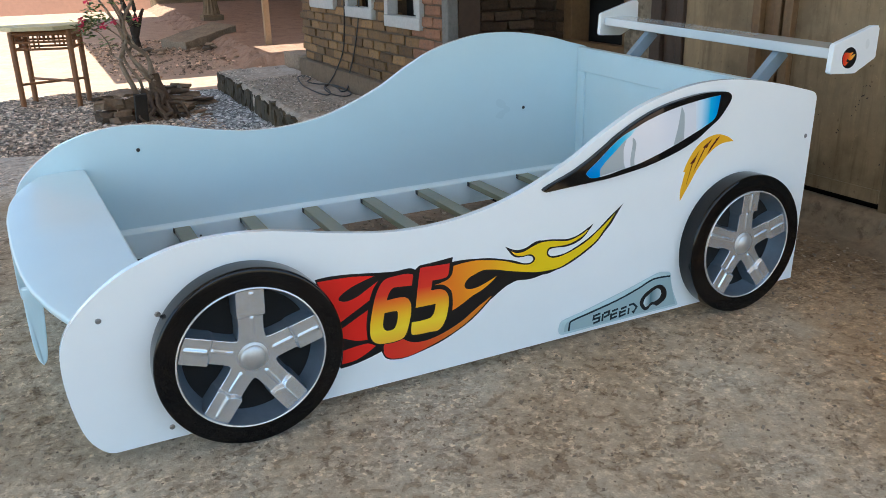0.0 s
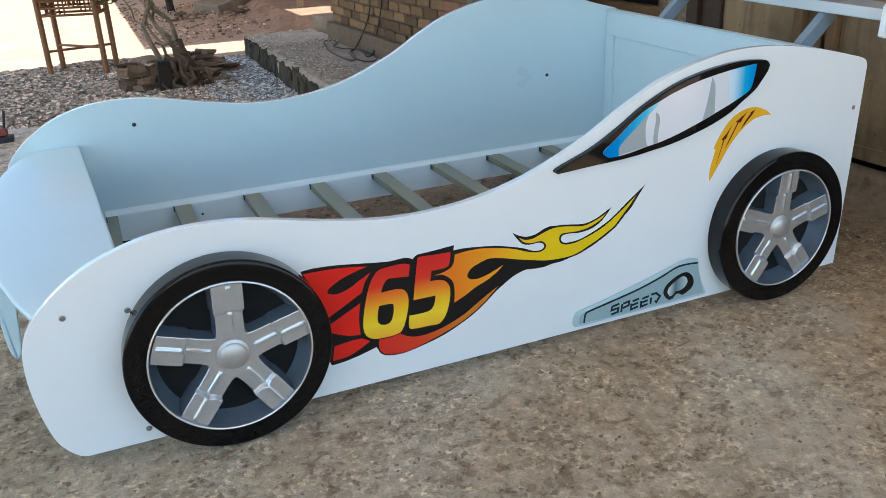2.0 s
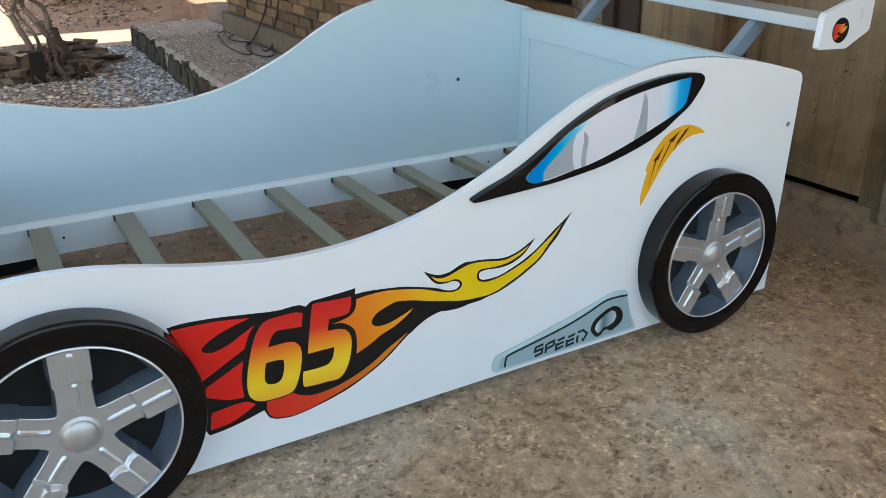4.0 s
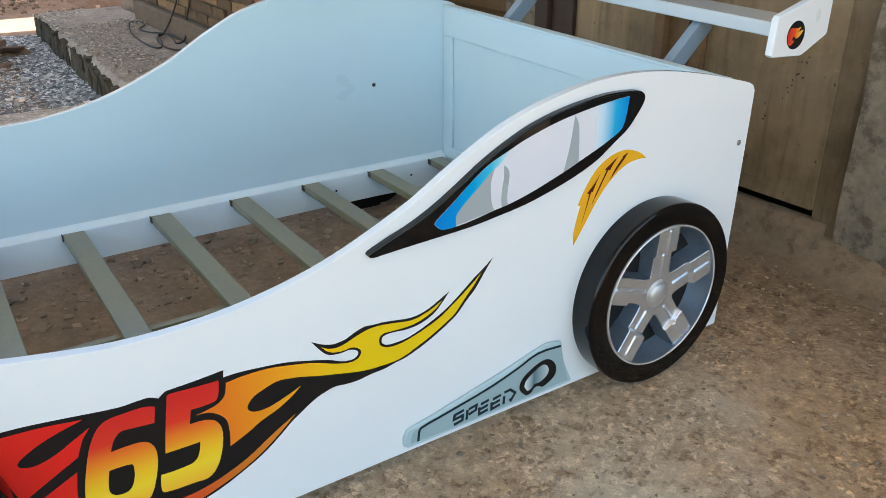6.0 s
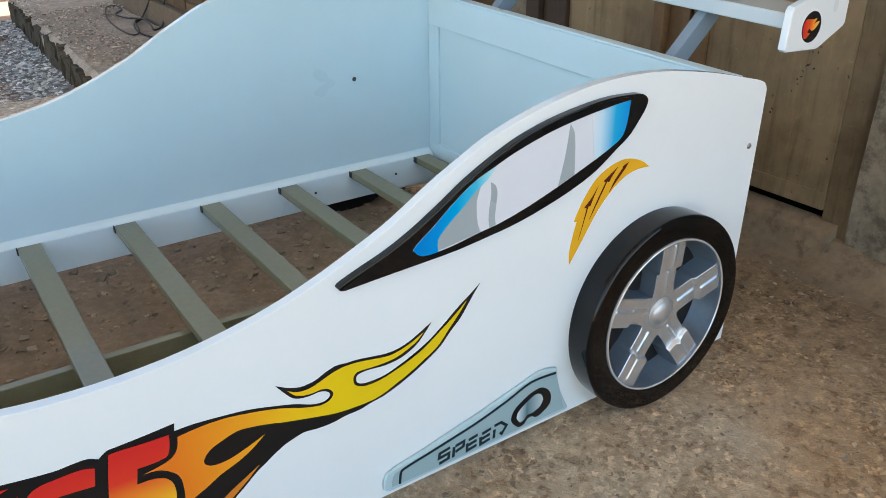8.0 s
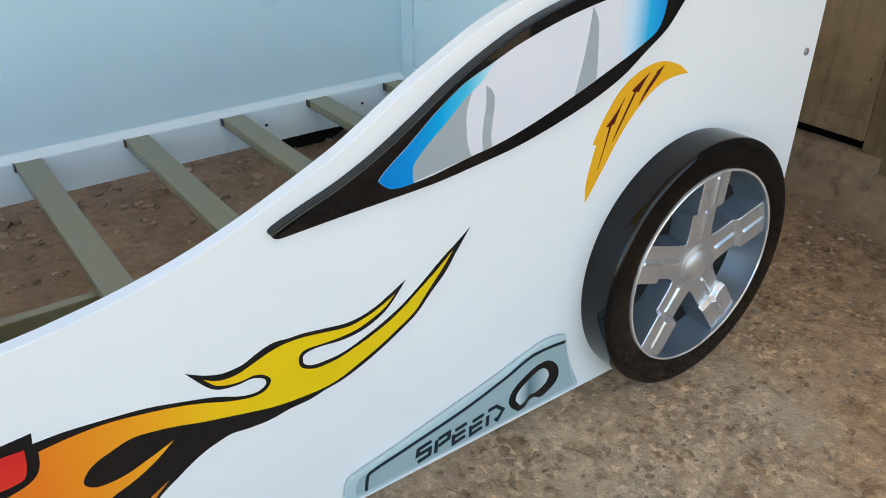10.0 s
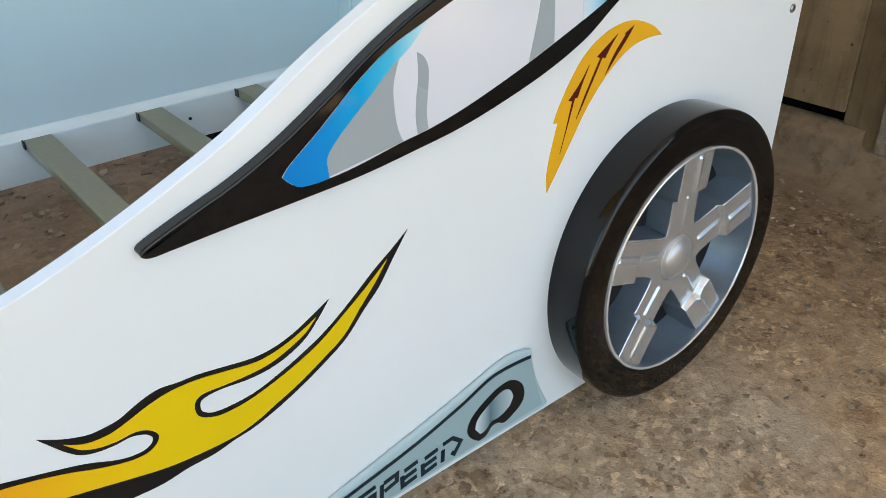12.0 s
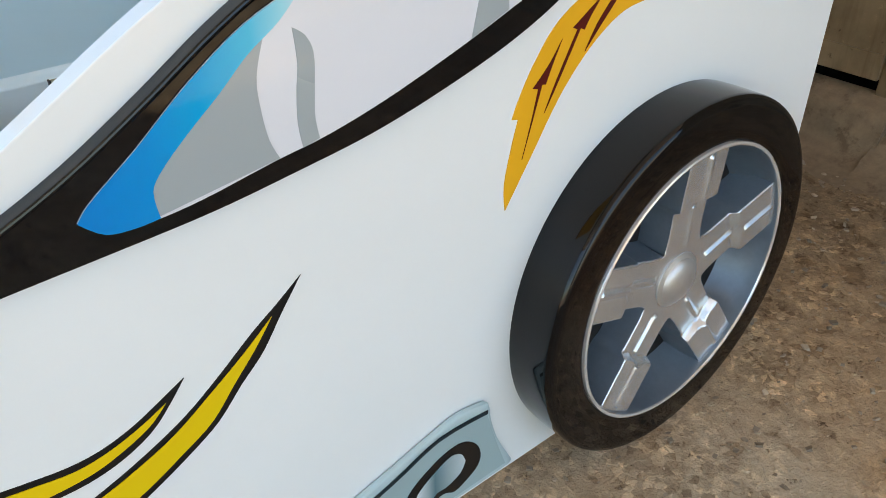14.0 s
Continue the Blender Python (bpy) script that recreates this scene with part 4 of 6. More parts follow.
hood = part("bonnet", bm, ICE, bed, "pale blue curved bonnet board over the nose", True)
bev = hood.modifiers.new("edge", "BEVEL")
bev.width, bev.segments, bev.limit_method, bev.angle_limit = 0.007, 3, "ANGLE", radians(60)
# nose braces under the bonnet
for y, fin in (
    (0.26, [(0.010, 0.372), (0.0095, 0.290), (0.011, 0.220), (0.016, 0.178), (0.026, 0.161), (0.036, 0.175), (0.043, 0.220), (0.050, 0.300), (0.053, 0.372)]),
    (0.60, [(-0.012, 0.392), (-0.014, 0.280), (-0.012, 0.228), (-0.005, 0.213), (0.003, 0.235), (0.011, 0.300), (0.015, 0.392)]),
):
    part("nose_brace", board_bm(smooth_outline(fin, 4, 60), y, y + 0.02, 0.003), ICE, bed)
part("nose_board", box_bm(0.205, 0.223, 0.021, 1.207, 0.10, 0.352, 0.003), ICE, bed)

# rails, beam and slats
bm = bmesh.new()
rail_cut = [(1.207, 0.089), (1.183, 0.089), (1.183, 0.1820), (1.1838, 0.1850), (1.1858, 0.1870), (1.190, 0.1885), (1.198, 0.1905), (1.204, 0.1945), (1.207, 0.200)]
ends = [[bm.verts.new((x, y, z)) for y, z in rail_cut] for x in (0.27, 2.311)]
for j in range(len(rail_cut)):
    k = (j + 1) % len(rail_cut)
    bm.faces.new((ends[0][j], ends[0][k], ends[1][k], ends[1][j]))
bm.faces.new(ends[0])
bm.faces.new(ends[1][::-1])
bmesh.ops.recalc_face_normals(bm, faces=bm.faces)
part("rail", bm, RAIL_PAINT, bed, "pale blue side rail with a filled, rounded top joint", 50)
part("rail", box_bm(0.27, 2.31, 0.021, 0.050, 0.089, 0.154, 0.002), EDGE_SKY_TINT, bed)
part("centre_beam", box_bm(0.268, 2.31, 0.556, 0.578, 0.060, 0.154, 0.002), OLIVE, bed, "olive painted beam under the slats")
for i in range(9):
    x = 0.246 + 0.2482 * i
    x0 = max(x, 0.27)
    part("slat", box_bm(x0 + 0.003, x + 0.062, 0.024, 1.1825, 0.163, 0.186, 0.003), OLIVE, bed)
    part("slat_bracket", box_bm(x0 - 0.0005, x0 + 0.0025, 1.168, 1.1828, 0.168, 0.1866), CABLE_BLACK, bed, "small black slat bracket")


# ---- wheels ----
def spoke_front(u, w, inner, outer):
    """How far a spoke's face stands out at u along it and w across: a low inner part, a step up to the outer part, a bead along each."""
    at = 0.1045 + 0.005 * math.exp(-((w / 0.010) ** 2)) - 0.06 * w
    rise = min(1.0, max(0.0, (u - at + 0.0035) / 0.007))
    rise = rise * rise * (3 - 2 * rise)
    y = inner + (outer - inner) * (0.12 * min(1.0, u / 0.1) + 0.68 * rise + 0.20 * max(0.0, (u - 0.1) / 0.07))
    for r0, r1 in ((0.053, 0.098), (0.116, 0.163)):
        d = math.hypot(max(r0 - u, 0.0, u - r1), w + 0.002)
        y -= 0.0034 * min(1.0, max(0.0, (0.0054 - d) / 0.0024))
    return y


def spoke_bm(cx, cz, turn, inner, outer):
    """One moulded spoke with rounded edges and sloping flanks down to the back of the wheel."""
    bm = bmesh.new()
    across, along = 34, 72
    a = radians(turn)

    def spot(u, w, y):
        return bm.verts.new((cx + u * math.cos(a) - w * math.sin(a), y, cz + u * math.sin(a) + w * math.cos(a)))

    rows = []
    for i in range(along + 1):
        u0 = 0.022 + (0.1742 - 0.022) * i / along
        wide = 0.0300 + 0.0035 * min(1.0, max(0.0, (u0 - 0.099) / 0.009)) + 0.009 * math.exp(-((max(u0, 0.040) - 0.040) / 0.0075))
        wedge = u0 * math.tan(radians(36))
        half, free = min(wide, wedge), min(1.0, max(0.0, (wedge - wide) / 0.004))
        row = [spot(min(u0, 0.167), -half - 0.005 * free, -0.0062)]
        for j in range(across + 1):
            w = half * math.sin(math.pi / 2 * (2 * j / across - 1) * 0.96) / math.sin(math.pi / 2 * 0.96)
            u = min(u0, math.sqrt(0.1744**2 - w * w))
            near = max(0.0, 1 - (half - abs(w)) / 0.0018)
            row.append(spot(u, w, spoke_front(u, w, inner, outer) + 0.0016 * near * near * free))
        row.append(spot(min(u0, 0.167), half + 0.005 * free, -0.0062))
        rows.append(row)
    for p, q in zip(rows, rows[1:]):
        for j in range(len(p) - 1):
            f = bm.faces.new((p[j], p[j + 1], q[j + 1], q[j]))
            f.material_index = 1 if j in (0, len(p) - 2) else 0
    bmesh.ops.recalc_face_normals(bm, faces=bm.faces)
    if sum(f.normal.y * f.calc_area() for f in bm.faces if f.material_index == 0) > 0:
        bmesh.ops.reverse_faces(bm, faces=bm.faces)
    return bm


def wheel(cx, cz, turn, size, inner, outer, cap, dx=0.0, dz=0.0):
    """A wheel with a moulded hub; inner, outer, cap: how far its spokes, their outer ends and the hub cap stand out; dx, dz: how far the hub sits off centre."""
    w = part("wheel", lathe_bm([(0.2295, 0.0), (0.2305, -0.02), (0.2305, -0.052), (0.2300, -0.0552), (0.2287, -0.0580), (0.2262, -0.0600), (0.2225, -0.0608), (0.2160, -0.0610), (0.2, -0.061), (0.184, -0.0608), (0.1800, -0.0595), (0.1787, -0.056), (0.1785, -0.004)], cx, cz, 112), BLACK, bed, "glossy black wheel with a silver five-spoke hub", True)
    pieces = []
    # the recess's darkness is put into the plate's colour
    pieces.append(part("back_plate", lathe_bm([(0.0, -0.006), (0.1784, -0.006), (0.1784, -0.001), (0.0, -0.001)], cx, cz, 48), VOID, w, "near-black plate for the dark recess"))
    pieces.append(part("rim", lathe_bm([(0.1795, -0.006), (0.1795, -0.060), (0.1787, -0.0626), (0.1768, -0.0634), (0.1750, -0.0628), (0.1743, -0.0608)], cx, cz, 96), SILVER_RIM, w, "bright silver rim lip", True))
    pieces.append(part("barrel", lathe_bm([(0.1745, -0.0609), (0.1712, -0.034), (0.157, -0.0065)], cx, cz, 64), SILVER_SHADED, w, "inner barrel in silver darkened for shade", True))
    hub = [(0.0365, inner + 0.001), (0.0360, inner - 0.0018), (0.0335, inner - 0.0026), (0.0312, inner - 0.0034)]
    hub += [(0.0300 * math.cos(radians(q)), inner - 0.0040 + (cap - inner + 0.0040) * math.sin(radians(q))) for q in range(0, 90, 15)] + [(0.0, cap)]
    pieces.append(part("hub_cap", lathe_bm(hub, cx + dx, cz + dz, 48), SILVER_SATIN, w, "domed silver hub cap", True))
    for k in range(5):
        pieces.append(part("spoke", spoke_bm(cx + dx, cz + dz, turn + 72 * k, inner, outer), [SILVER, SILVER_SHADED], w, "", True))
    for ob in pieces:
        for v in ob.data.vertices:
            v.co.x, v.co.z = cx + (v.co.x - cx) * size, cz + (v.co.z - cz) * size
    return w


def far_wheel(cx, cz):
    """A wheel on the far side, of which only the dark back shows."""
    y = 1.229
    w = part("wheel", lathe_bm([(0.05, y), (0.2285, y), (0.2305, y + 0.003), (0.2305, y + 0.050), (0.2280, y + 0.0568), (0.2215, y + 0.0602), (0.2, y + 0.061), (0.184, y + 0.0608), (0.1785, y + 0.056), (0.1785, y + 0.004)], cx, cz, 72), BLACK_FLAT, bed, "black wheel on the far side", True)
    part("rim", lathe_bm([(0.1783, y + 0.006), (0.1783, y + 0.060), (0.1740, y + 0.0625), (0.1722, y + 0.050), (0.15, y + 0.02), (0.0, y + 0.03)], cx, cz, 64), SILVER, w, "silver painted rim", True)


wheel(0.4845, 0.2105, 88.0, 1.02, -0.0425, -0.0565, -0.0560, 0.003, -0.003)
wheel(2.093, 0.2105, 88.5, 1.0, -0.0425, -0.0565, -0.0560)
far_wheel(0.409, 0.2585)
far_wheel(2.013, 0.2585)


# ---- decals on the side panel ----
def decal(name, pts, y, material, label="", holes=(), thick=0.0007, sharp=48, parent=None, steps=4):
    shape = smooth_outline(pts, steps, sharp)
    return part(name, board_bm(shape, y - thick, y, 0.0, [smooth_outline(h, 4, 60) for h in holes]), material, parent or near_side, label)


FLAME_TOP = [(0.669, 0.355, 1), (0.699, 0.357), (0.749, 0.354), (0.81, 0.346), (0.884, 0.336), (0.916, 0.337), (0.933, 0.336), (0.946, 0.329, 1), (0.958, 0.338), (0.971, 0.339), (1.016, 0.341), (1.058, 0.344, 1), (1.056, 0.33, 1), (1.085, 0.33), (1.133, 0.325), (1.174, 0.319), (1.215, 0.308), (1.254, 0.296), (1.283, 0.283), (1.303, 0.28), (1.313, 0.284), (1.316, 0.29), (1.313, 0.296), (1.307, 0.3), (1.297, 0.303), (1.281, 0.302), (1.263, 0.304), (1.251, 0.309), (1.24, 0.32), (1.222, 0.345, 1)]
FLAME_TONGUE = [(1.237, 0.336), (1.25, 0.33), (1.264, 0.326), (1.277, 0.326), (1.291, 0.328), (1.305, 0.334), (1.318, 0.339), (1.333, 0.342), (1.35, 0.34), (1.371, 0.339), (1.402, 0.334), (1.429, 0.33), (1.452, 0.331), (1.477, 0.338), (1.498, 0.348), (1.523, 0.361, 1), (1.51, 0.345), (1.491, 0.326), (1.468, 0.314), (1.445, 0.308), (1.421, 0.307), (1.394, 0.31), (1.378, 0.31), (1.369, 0.307), (1.367, 0.299), (1.369, 0.293), (1.378, 0.287), (1.395, 0.285), (1.424, 0.287), (1.454, 0.296), (1.484, 0.308)]
FLAME_TAIL = [(1.516, 0.324), (1.549, 0.347), (1.582, 0.373), (1.607, 0.39), (1.63, 0.407, 1), (1.6085, 0.3785), (1.588, 0.350), (1.566, 0.329), (1.541, 0.303), (1.513, 0.285), (1.481, 0.268), (1.449, 0.254), (1.419, 0.244), (1.394, 0.24), (1.371, 0.235), (1.343, 0.234), (1.316, 0.23), (1.286, 0.231), (1.262, 0.234), (1.241, 0.229)]
FLAME_LOW = [(1.226, 0.224), (1.204, 0.212), (1.192, 0.204), (1.173, 0.192), (1.148, 0.171), (1.111, 0.144), (1.069, 0.122), (1.021, 0.102), (0.962, 0.087), (0.905, 0.078), (0.868, 0.082), (0.849, 0.091), (0.842, 0.103), (0.837, 0.114, 1), (0.796, 0.103), (0.752, 0.095), (0.72, 0.093, 1), (0.69, 0.181), (0.688, 0.279)]
decal("flame_outline", FLAME_TOP + FLAME_TONGUE + FLAME_TAIL + FLAME_LOW, 0.0, BLACK_FLAT, "black flame decal outline")
GOLD_TOP = [(1.208, 0.305), (1.236, 0.296), (1.263, 0.285), (1.29, 0.277), (1.305, 0.276), (1.316, 0.28), (1.322, 0.289), (1.319, 0.297), (1.311, 0.304), (1.3, 0.307), (1.285, 0.306), (1.268, 0.308), (1.254, 0.314), (1.246, 0.322), (1.241, 0.328, 1), (1.255, 0.32), (1.269, 0.317), (1.284, 0.318), (1.3, 0.323), (1.317, 0.329), (1.332, 0.333), (1.346, 0.335), (1.371, 0.334), (1.401, 0.329), (1.433, 0.324), (1.457, 0.327), (1.482, 0.335), (1.505, 0.346, 1)]
GOLD_TAIL = [(1.491, 0.333), (1.471, 0.323), (1.446, 0.315), (1.42, 0.313), (1.392, 0.314), (1.372, 0.315), (1.364, 0.311), (1.361, 0.303), (1.363, 0.292), (1.371, 0.285), (1.386, 0.28), (1.414, 0.281), (1.443, 0.288), (1.473, 0.298), (1.505, 0.312), (1.537, 0.333), (1.571, 0.357), (1.600, 0.3805, 1), (1.582, 0.3575), (1.560, 0.3335), (1.536, 0.307), (1.508, 0.29), (1.476, 0.273), (1.445, 0.26), (1.42, 0.25), (1.395, 0.245), (1.358, 0.245), (1.323, 0.248), (1.291, 0.255), (1.259, 0.263), (1.231, 0.27), (1.202, 0.279), (1.176, 0.285)]
GOLD_ROOT = [(1.151, 0.288), (1.125, 0.281), (1.104, 0.272), (1.092, 0.257), (1.094, 0.247), (1.106, 0.24), (1.132, 0.24), (1.163, 0.249), (1.194, 0.261, 1), (1.174, 0.245), (1.146, 0.229), (1.114, 0.217), (1.087, 0.202), (1.053, 0.187, 1), (1.055, 0.217), (1.052, 0.244), (1.04, 0.26), (1.023, 0.271), (1.002, 0.274, 1), (1.023, 0.277), (1.043, 0.283), (1.055, 0.296), (1.059, 0.318, 1), (1.093, 0.321), (1.133, 0.32), (1.173, 0.313)]
decal("flame_gold", GOLD_TOP + GOLD_TAIL + GOLD_ROOT, -0.0008, GOLD, "orange to yellow flame")
decal("flame_red", [(0.674, 0.348, 1), (0.692, 0.348), (0.726, 0.347), (0.77, 0.344), (0.828, 0.335, 1), (0.792, 0.326), (0.76, 0.315), (0.732, 0.299), (0.727, 0.291), (0.732, 0.284), (0.751, 0.28), (0.781, 0.288), (0.809, 0.303), (0.836, 0.317, 1), (0.822, 0.298), (0.811, 0.27, 1), (0.721, 0.222, 1), (0.706, 0.266), (0.69, 0.311)], -0.0008, RED)
decal("flame_red", [(0.725, 0.204, 1), (0.805, 0.243, 1), (0.798, 0.2), (0.799, 0.159, 1), (0.766, 0.164), (0.724, 0.183, 1)], -0.0008, RED)
decal("flame_red", [(0.73, 0.143, 1), (0.798, 0.148), (0.821, 0.135, 1), (0.802, 0.124), (0.764, 0.108), (0.724, 0.105, 1)], -0.0008, RED)
decal("flame_ember", [(0.845, 0.133, 1), (0.879, 0.132), (0.902, 0.136, 1), (0.918, 0.125), (0.941, 0.117), (0.975, 0.116), (1.022, 0.125), (1.081, 0.148), (1.13, 0.178), (1.179, 0.205, 1), (1.145, 0.175), (1.105, 0.146), (1.063, 0.124), (1.015, 0.106), (0.962, 0.091), (0.911, 0.081), (0.871, 0.085), (0.852, 0.094), (0.844, 0.111)], -0.0008, EMBER)
SIX = [(0.938, 0.317, 1), (0.933, 0.287, 1), (0.895, 0.291), (0.878, 0.291), (0.866, 0.278), (0.859, 0.259, 1), (0.896, 0.26), (0.916, 0.255), (0.927, 0.239), (0.928, 0.213), (0.92, 0.176), (0.907, 0.145), (0.892, 0.137), (0.851, 0.136), (0.825, 0.142), (0.81, 0.159), (0.808, 0.189), (0.816, 0.234), (0.83, 0.282), (0.845, 0.309), (0.86, 0.32), (0.888, 0.323), (0.922, 0.323)]
decal("numeral_six", SIX, -0.0016, NUMBER, "red to yellow numeral 6", [[(0.851, 0.225, 1), (0.886, 0.223), (0.889, 0.214), (0.886, 0.191), (0.876, 0.173), (0.856, 0.172), (0.846, 0.182), (0.846, 0.201)]])
FIVE = [(1.047, 0.328, 1), (1.044, 0.303), (1.036, 0.29), (0.994, 0.289, 1), (0.989, 0.261, 1), (1.015, 0.259), (1.033, 0.25), (1.042, 0.229), (1.039, 0.194), (1.027, 0.158), (1.009, 0.139), (0.983, 0.139), (0.931, 0.142), (0.926, 0.15), (0.929, 0.18, 1), (0.982, 0.18), (0.996, 0.193), (1.002, 0.219, 1), (0.942, 0.22, 1), (0.959, 0.329), (0.965, 0.332), (0.999, 0.33)]
decal("numeral_five", FIVE, -0.0016, NUMBER, "red to yellow numeral 5")

# window: a raised glossy black surround with printed panes
WIN_OUT = [(1.3465, 0.4970), (1.385, 0.512), (1.432, 0.529), (1.483, 0.553), (1.536, 0.584), (1.590, 0.618), (1.646, 0.647), (1.709, 0.673), (1.780, 0.692), (1.855, 0.704), (1.917, 0.709), (1.974, 0.707), (2.000, 0.703), (2.014, 0.692), (2.012, 0.676), (1.995, 0.652), (1.972, 0.626), (1.933, 0.600), (1.890, 0.572), (1.833, 0.548), (1.763, 0.527), (1.698, 0.512), (1.635, 0.503), (1.566, 0.495), (1.490, 0.491), (1.421, 0.488), (1.365, 0.485), (1.350, 0.4845), (1.3420, 0.4870), (1.3402, 0.4920)]
WIN_D = 0.013


def moulded_bm(outline, depth, round_by):
    """A flat board standing out from the panel with a raised rounded lip along its upper front edge."""
    k = len(outline)
    area = sum(outline[i - 1].x * outline[i].y - outline[i].x * outline[i - 1].y for i in range(k))
    side = 1 if area > 0 else -1
    bm = bmesh.new()
    loops = []
    for inset, y in ((0.0, 0.0), (0.0, 0.4 * round_by - depth), (0.12 * round_by, -depth), (0.45 * round_by, -depth - 0.38 * round_by), (1.0 * round_by, -depth - 0.55 * round_by), (1.6 * round_by, -depth - 0.42 * round_by), (2.0 * round_by, -depth - 0.1 * round_by), (2.2 * round_by, -depth), (2.5 * round_by, -depth)):
        loop = []
        for i, p in enumerate(outline):
            d = (outline[(i + 1) % k] - outline[i - 1]).normalized()
            lip = min(1.0, max(0.0, 0.6 - 1.6 * side * d.x))
            loop.append(bm.verts.new((p.x - side * d.y * inset, y if y > -depth else -depth + (y + depth) * lip, p.y + side * d.x * inset)))
        loops.append(loop)
    for a, b in zip(loops, loops[1:]):
        for i in range(k):
            bm.faces.new((a[i], a[(i + 1) % k], b[(i + 1) % k], b[i]))
    cap = bm.faces.new(loops[-1])
    bmesh.ops.recalc_face_normals(bm, faces=bm.faces)
    bmesh.ops.triangulate(bm, faces=[cap])
    return bm


window = part("side_window", moulded_bm(smooth_outline(WIN_OUT, 5, 80), WIN_D, 0.0022), BLACK_TRIM, near_side, "raised glossy black window surround", 18)


def on_window(name, pts, layer, material, label=""):
    y = -WIN_D - 0.0006 * layer
    shape = smooth_outline([(x - 0.007 * min(1.0, max(0.0, (1.95 - x) / 0.25)) * min(1.0, max(0.1, (x - 1.50) / 0.08)), z + 0.001) for x, z in pts], 4, 40)
    return part(name, board_bm(shape, y - 0.0005, y), material, near_side, label)


on_window("window_pane", [(1.481, 0.519), (1.489, 0.528), (1.526, 0.554), (1.570, 0.586), (1.614, 0.614), (1.661, 0.633), (1.700, 0.648), (1.773, 0.669), (1.847, 0.683), (1.925, 0.693), (1.967, 0.696), (1.962, 0.655), (1.953, 0.630), (1.933, 0.616), (1.889, 0.596), (1.841, 0.577), (1.796, 0.560), (1.736, 0.540), (1.697, 0.529), (1.660, 0.521), (1.624, 0.516), (1.565, 0.506), (1.523, 0.503), (1.495, 0.506)], 0, PANE_WHITE, "printed white window pane")
on_window("pane_blue", [(1.481, 0.519), (1.489, 0.528), (1.526, 0.554), (1.570, 0.586), (1.614, 0.614), (1.661, 0.633), (1.640, 0.612), (1.614, 0.595), (1.591, 0.575), (1.563, 0.554), (1.541, 0.536), (1.532, 0.524), (1.533, 0.504), (1.515, 0.503), (1.495, 0.506)], 2, BLUE_IN, "blue fading pane edge")
on_window("pane_grey", [(1.528, 0.5045), (1.527, 0.526), (1.536, 0.539), (1.558, 0.557), (1.586, 0.578), (1.608, 0.597), (1.626, 0.602), (1.618, 0.578), (1.618, 0.554), (1.621, 0.532), (1.627, 0.517)], 1, GLASS_GREY)
on_window("pane_grey", [(1.648, 0.605), (1.657, 0.598), (1.662, 0.585), (1.660, 0.559), (1.658, 0.539), (1.660, 0.522), (1.646, 0.519), (1.644, 0.538), (1.646, 0.562), (1.649, 0.580)], 1, GLASS_GREY)
on_window("pane_grey", [(1.821, 0.677), (1.833, 0.655), (1.838, 0.577), (1.800, 0.562), (1.811, 0.607), (1.817, 0.643)], 1, GLASS_GREY)
on_window("pane_blue", [(1.872, 0.687), (1.925, 0.693), (1.967, 0.696), (1.962, 0.655), (1.953, 0.630), (1.933, 0.616), (1.884, 0.594)], 1, BLUE_OUT, "blue fading pane edge")

# feather behind the window
decal("feather", [(1.850, 0.380), (1.848, 0.407), (1.856, 0.446), (1.863, 0.470), (1.855, 0.472), (1.863, 0.490), (1.879, 0.517), (1.902, 0.545), (1.928, 0.562), (1.959, 0.572), (1.992, 0.573), (2.030, 0.560), (2.052, 0.544), (2.024, 0.545), (1.990, 0.539), (1.952, 0.516), (1.916, 0.479), (1.882, 0.428)], 0.0, FEATHER_GOLD, "amber feather decal")
for pts in (
    [(1.869, 0.428), (1.878, 0.460), (1.886, 0.493), (1.879, 0.495), (1.899, 0.514), (1.913, 0.533), (1.902, 0.511), (1.895, 0.495), (1.8905, 0.496), (1.8775, 0.454)],
    [(1.895, 0.467), (1.909, 0.496), (1.932, 0.537), (1.926, 0.540), (1.944, 0.551), (1.962, 0.562), (1.949, 0.547), (1.941, 0.535), (1.936, 0.5375), (1.908, 0.488)],
    [(1.944, 0.514), (1.958, 0.537), (1.978, 0.5585), (1.974, 0.559), (1.992, 0.567), (1.982, 0.554), (1.9645, 0.536)],
):
    decal("feather_arrow", pts, -0.0008, MAROON, sharp=30)

# sill plate with lettering
SILL = [(1.407, 0.039), (1.410, 0.059), (1.419, 0.072), (1.491, 0.087), (1.593, 0.110), (1.685, 0.132), (1.752, 0.150), (1.786, 0.157), (1.821, 0.152), (1.830, 0.146), (1.834, 0.121), (1.846, 0.081), (1.869, 0.032), (1.862, 0.027), (1.762, 0.027), (1.659, 0.027), (1.526, 0.027), (1.423, 0.026), (1.412, 0.030)]
sill = part("sill_plate", board_bm(smooth_outline(SILL, 4, 60), -0.008, 0.0, 0.004, seg=2), PLATE_EDGE, near_side, "grey-blue raised sill plate lettered SPEED", 18)
decal("sill_face", [(1.424, 0.036), (1.427, 0.056), (1.436, 0.066), (1.500, 0.080), (1.620, 0.102), (1.699, 0.124), (1.762, 0.143), (1.824, 0.141), (1.838, 0.090), (1.856, 0.036), (1.70, 0.035), (1.55, 0.034)], -0.008, PLATE_GREY)


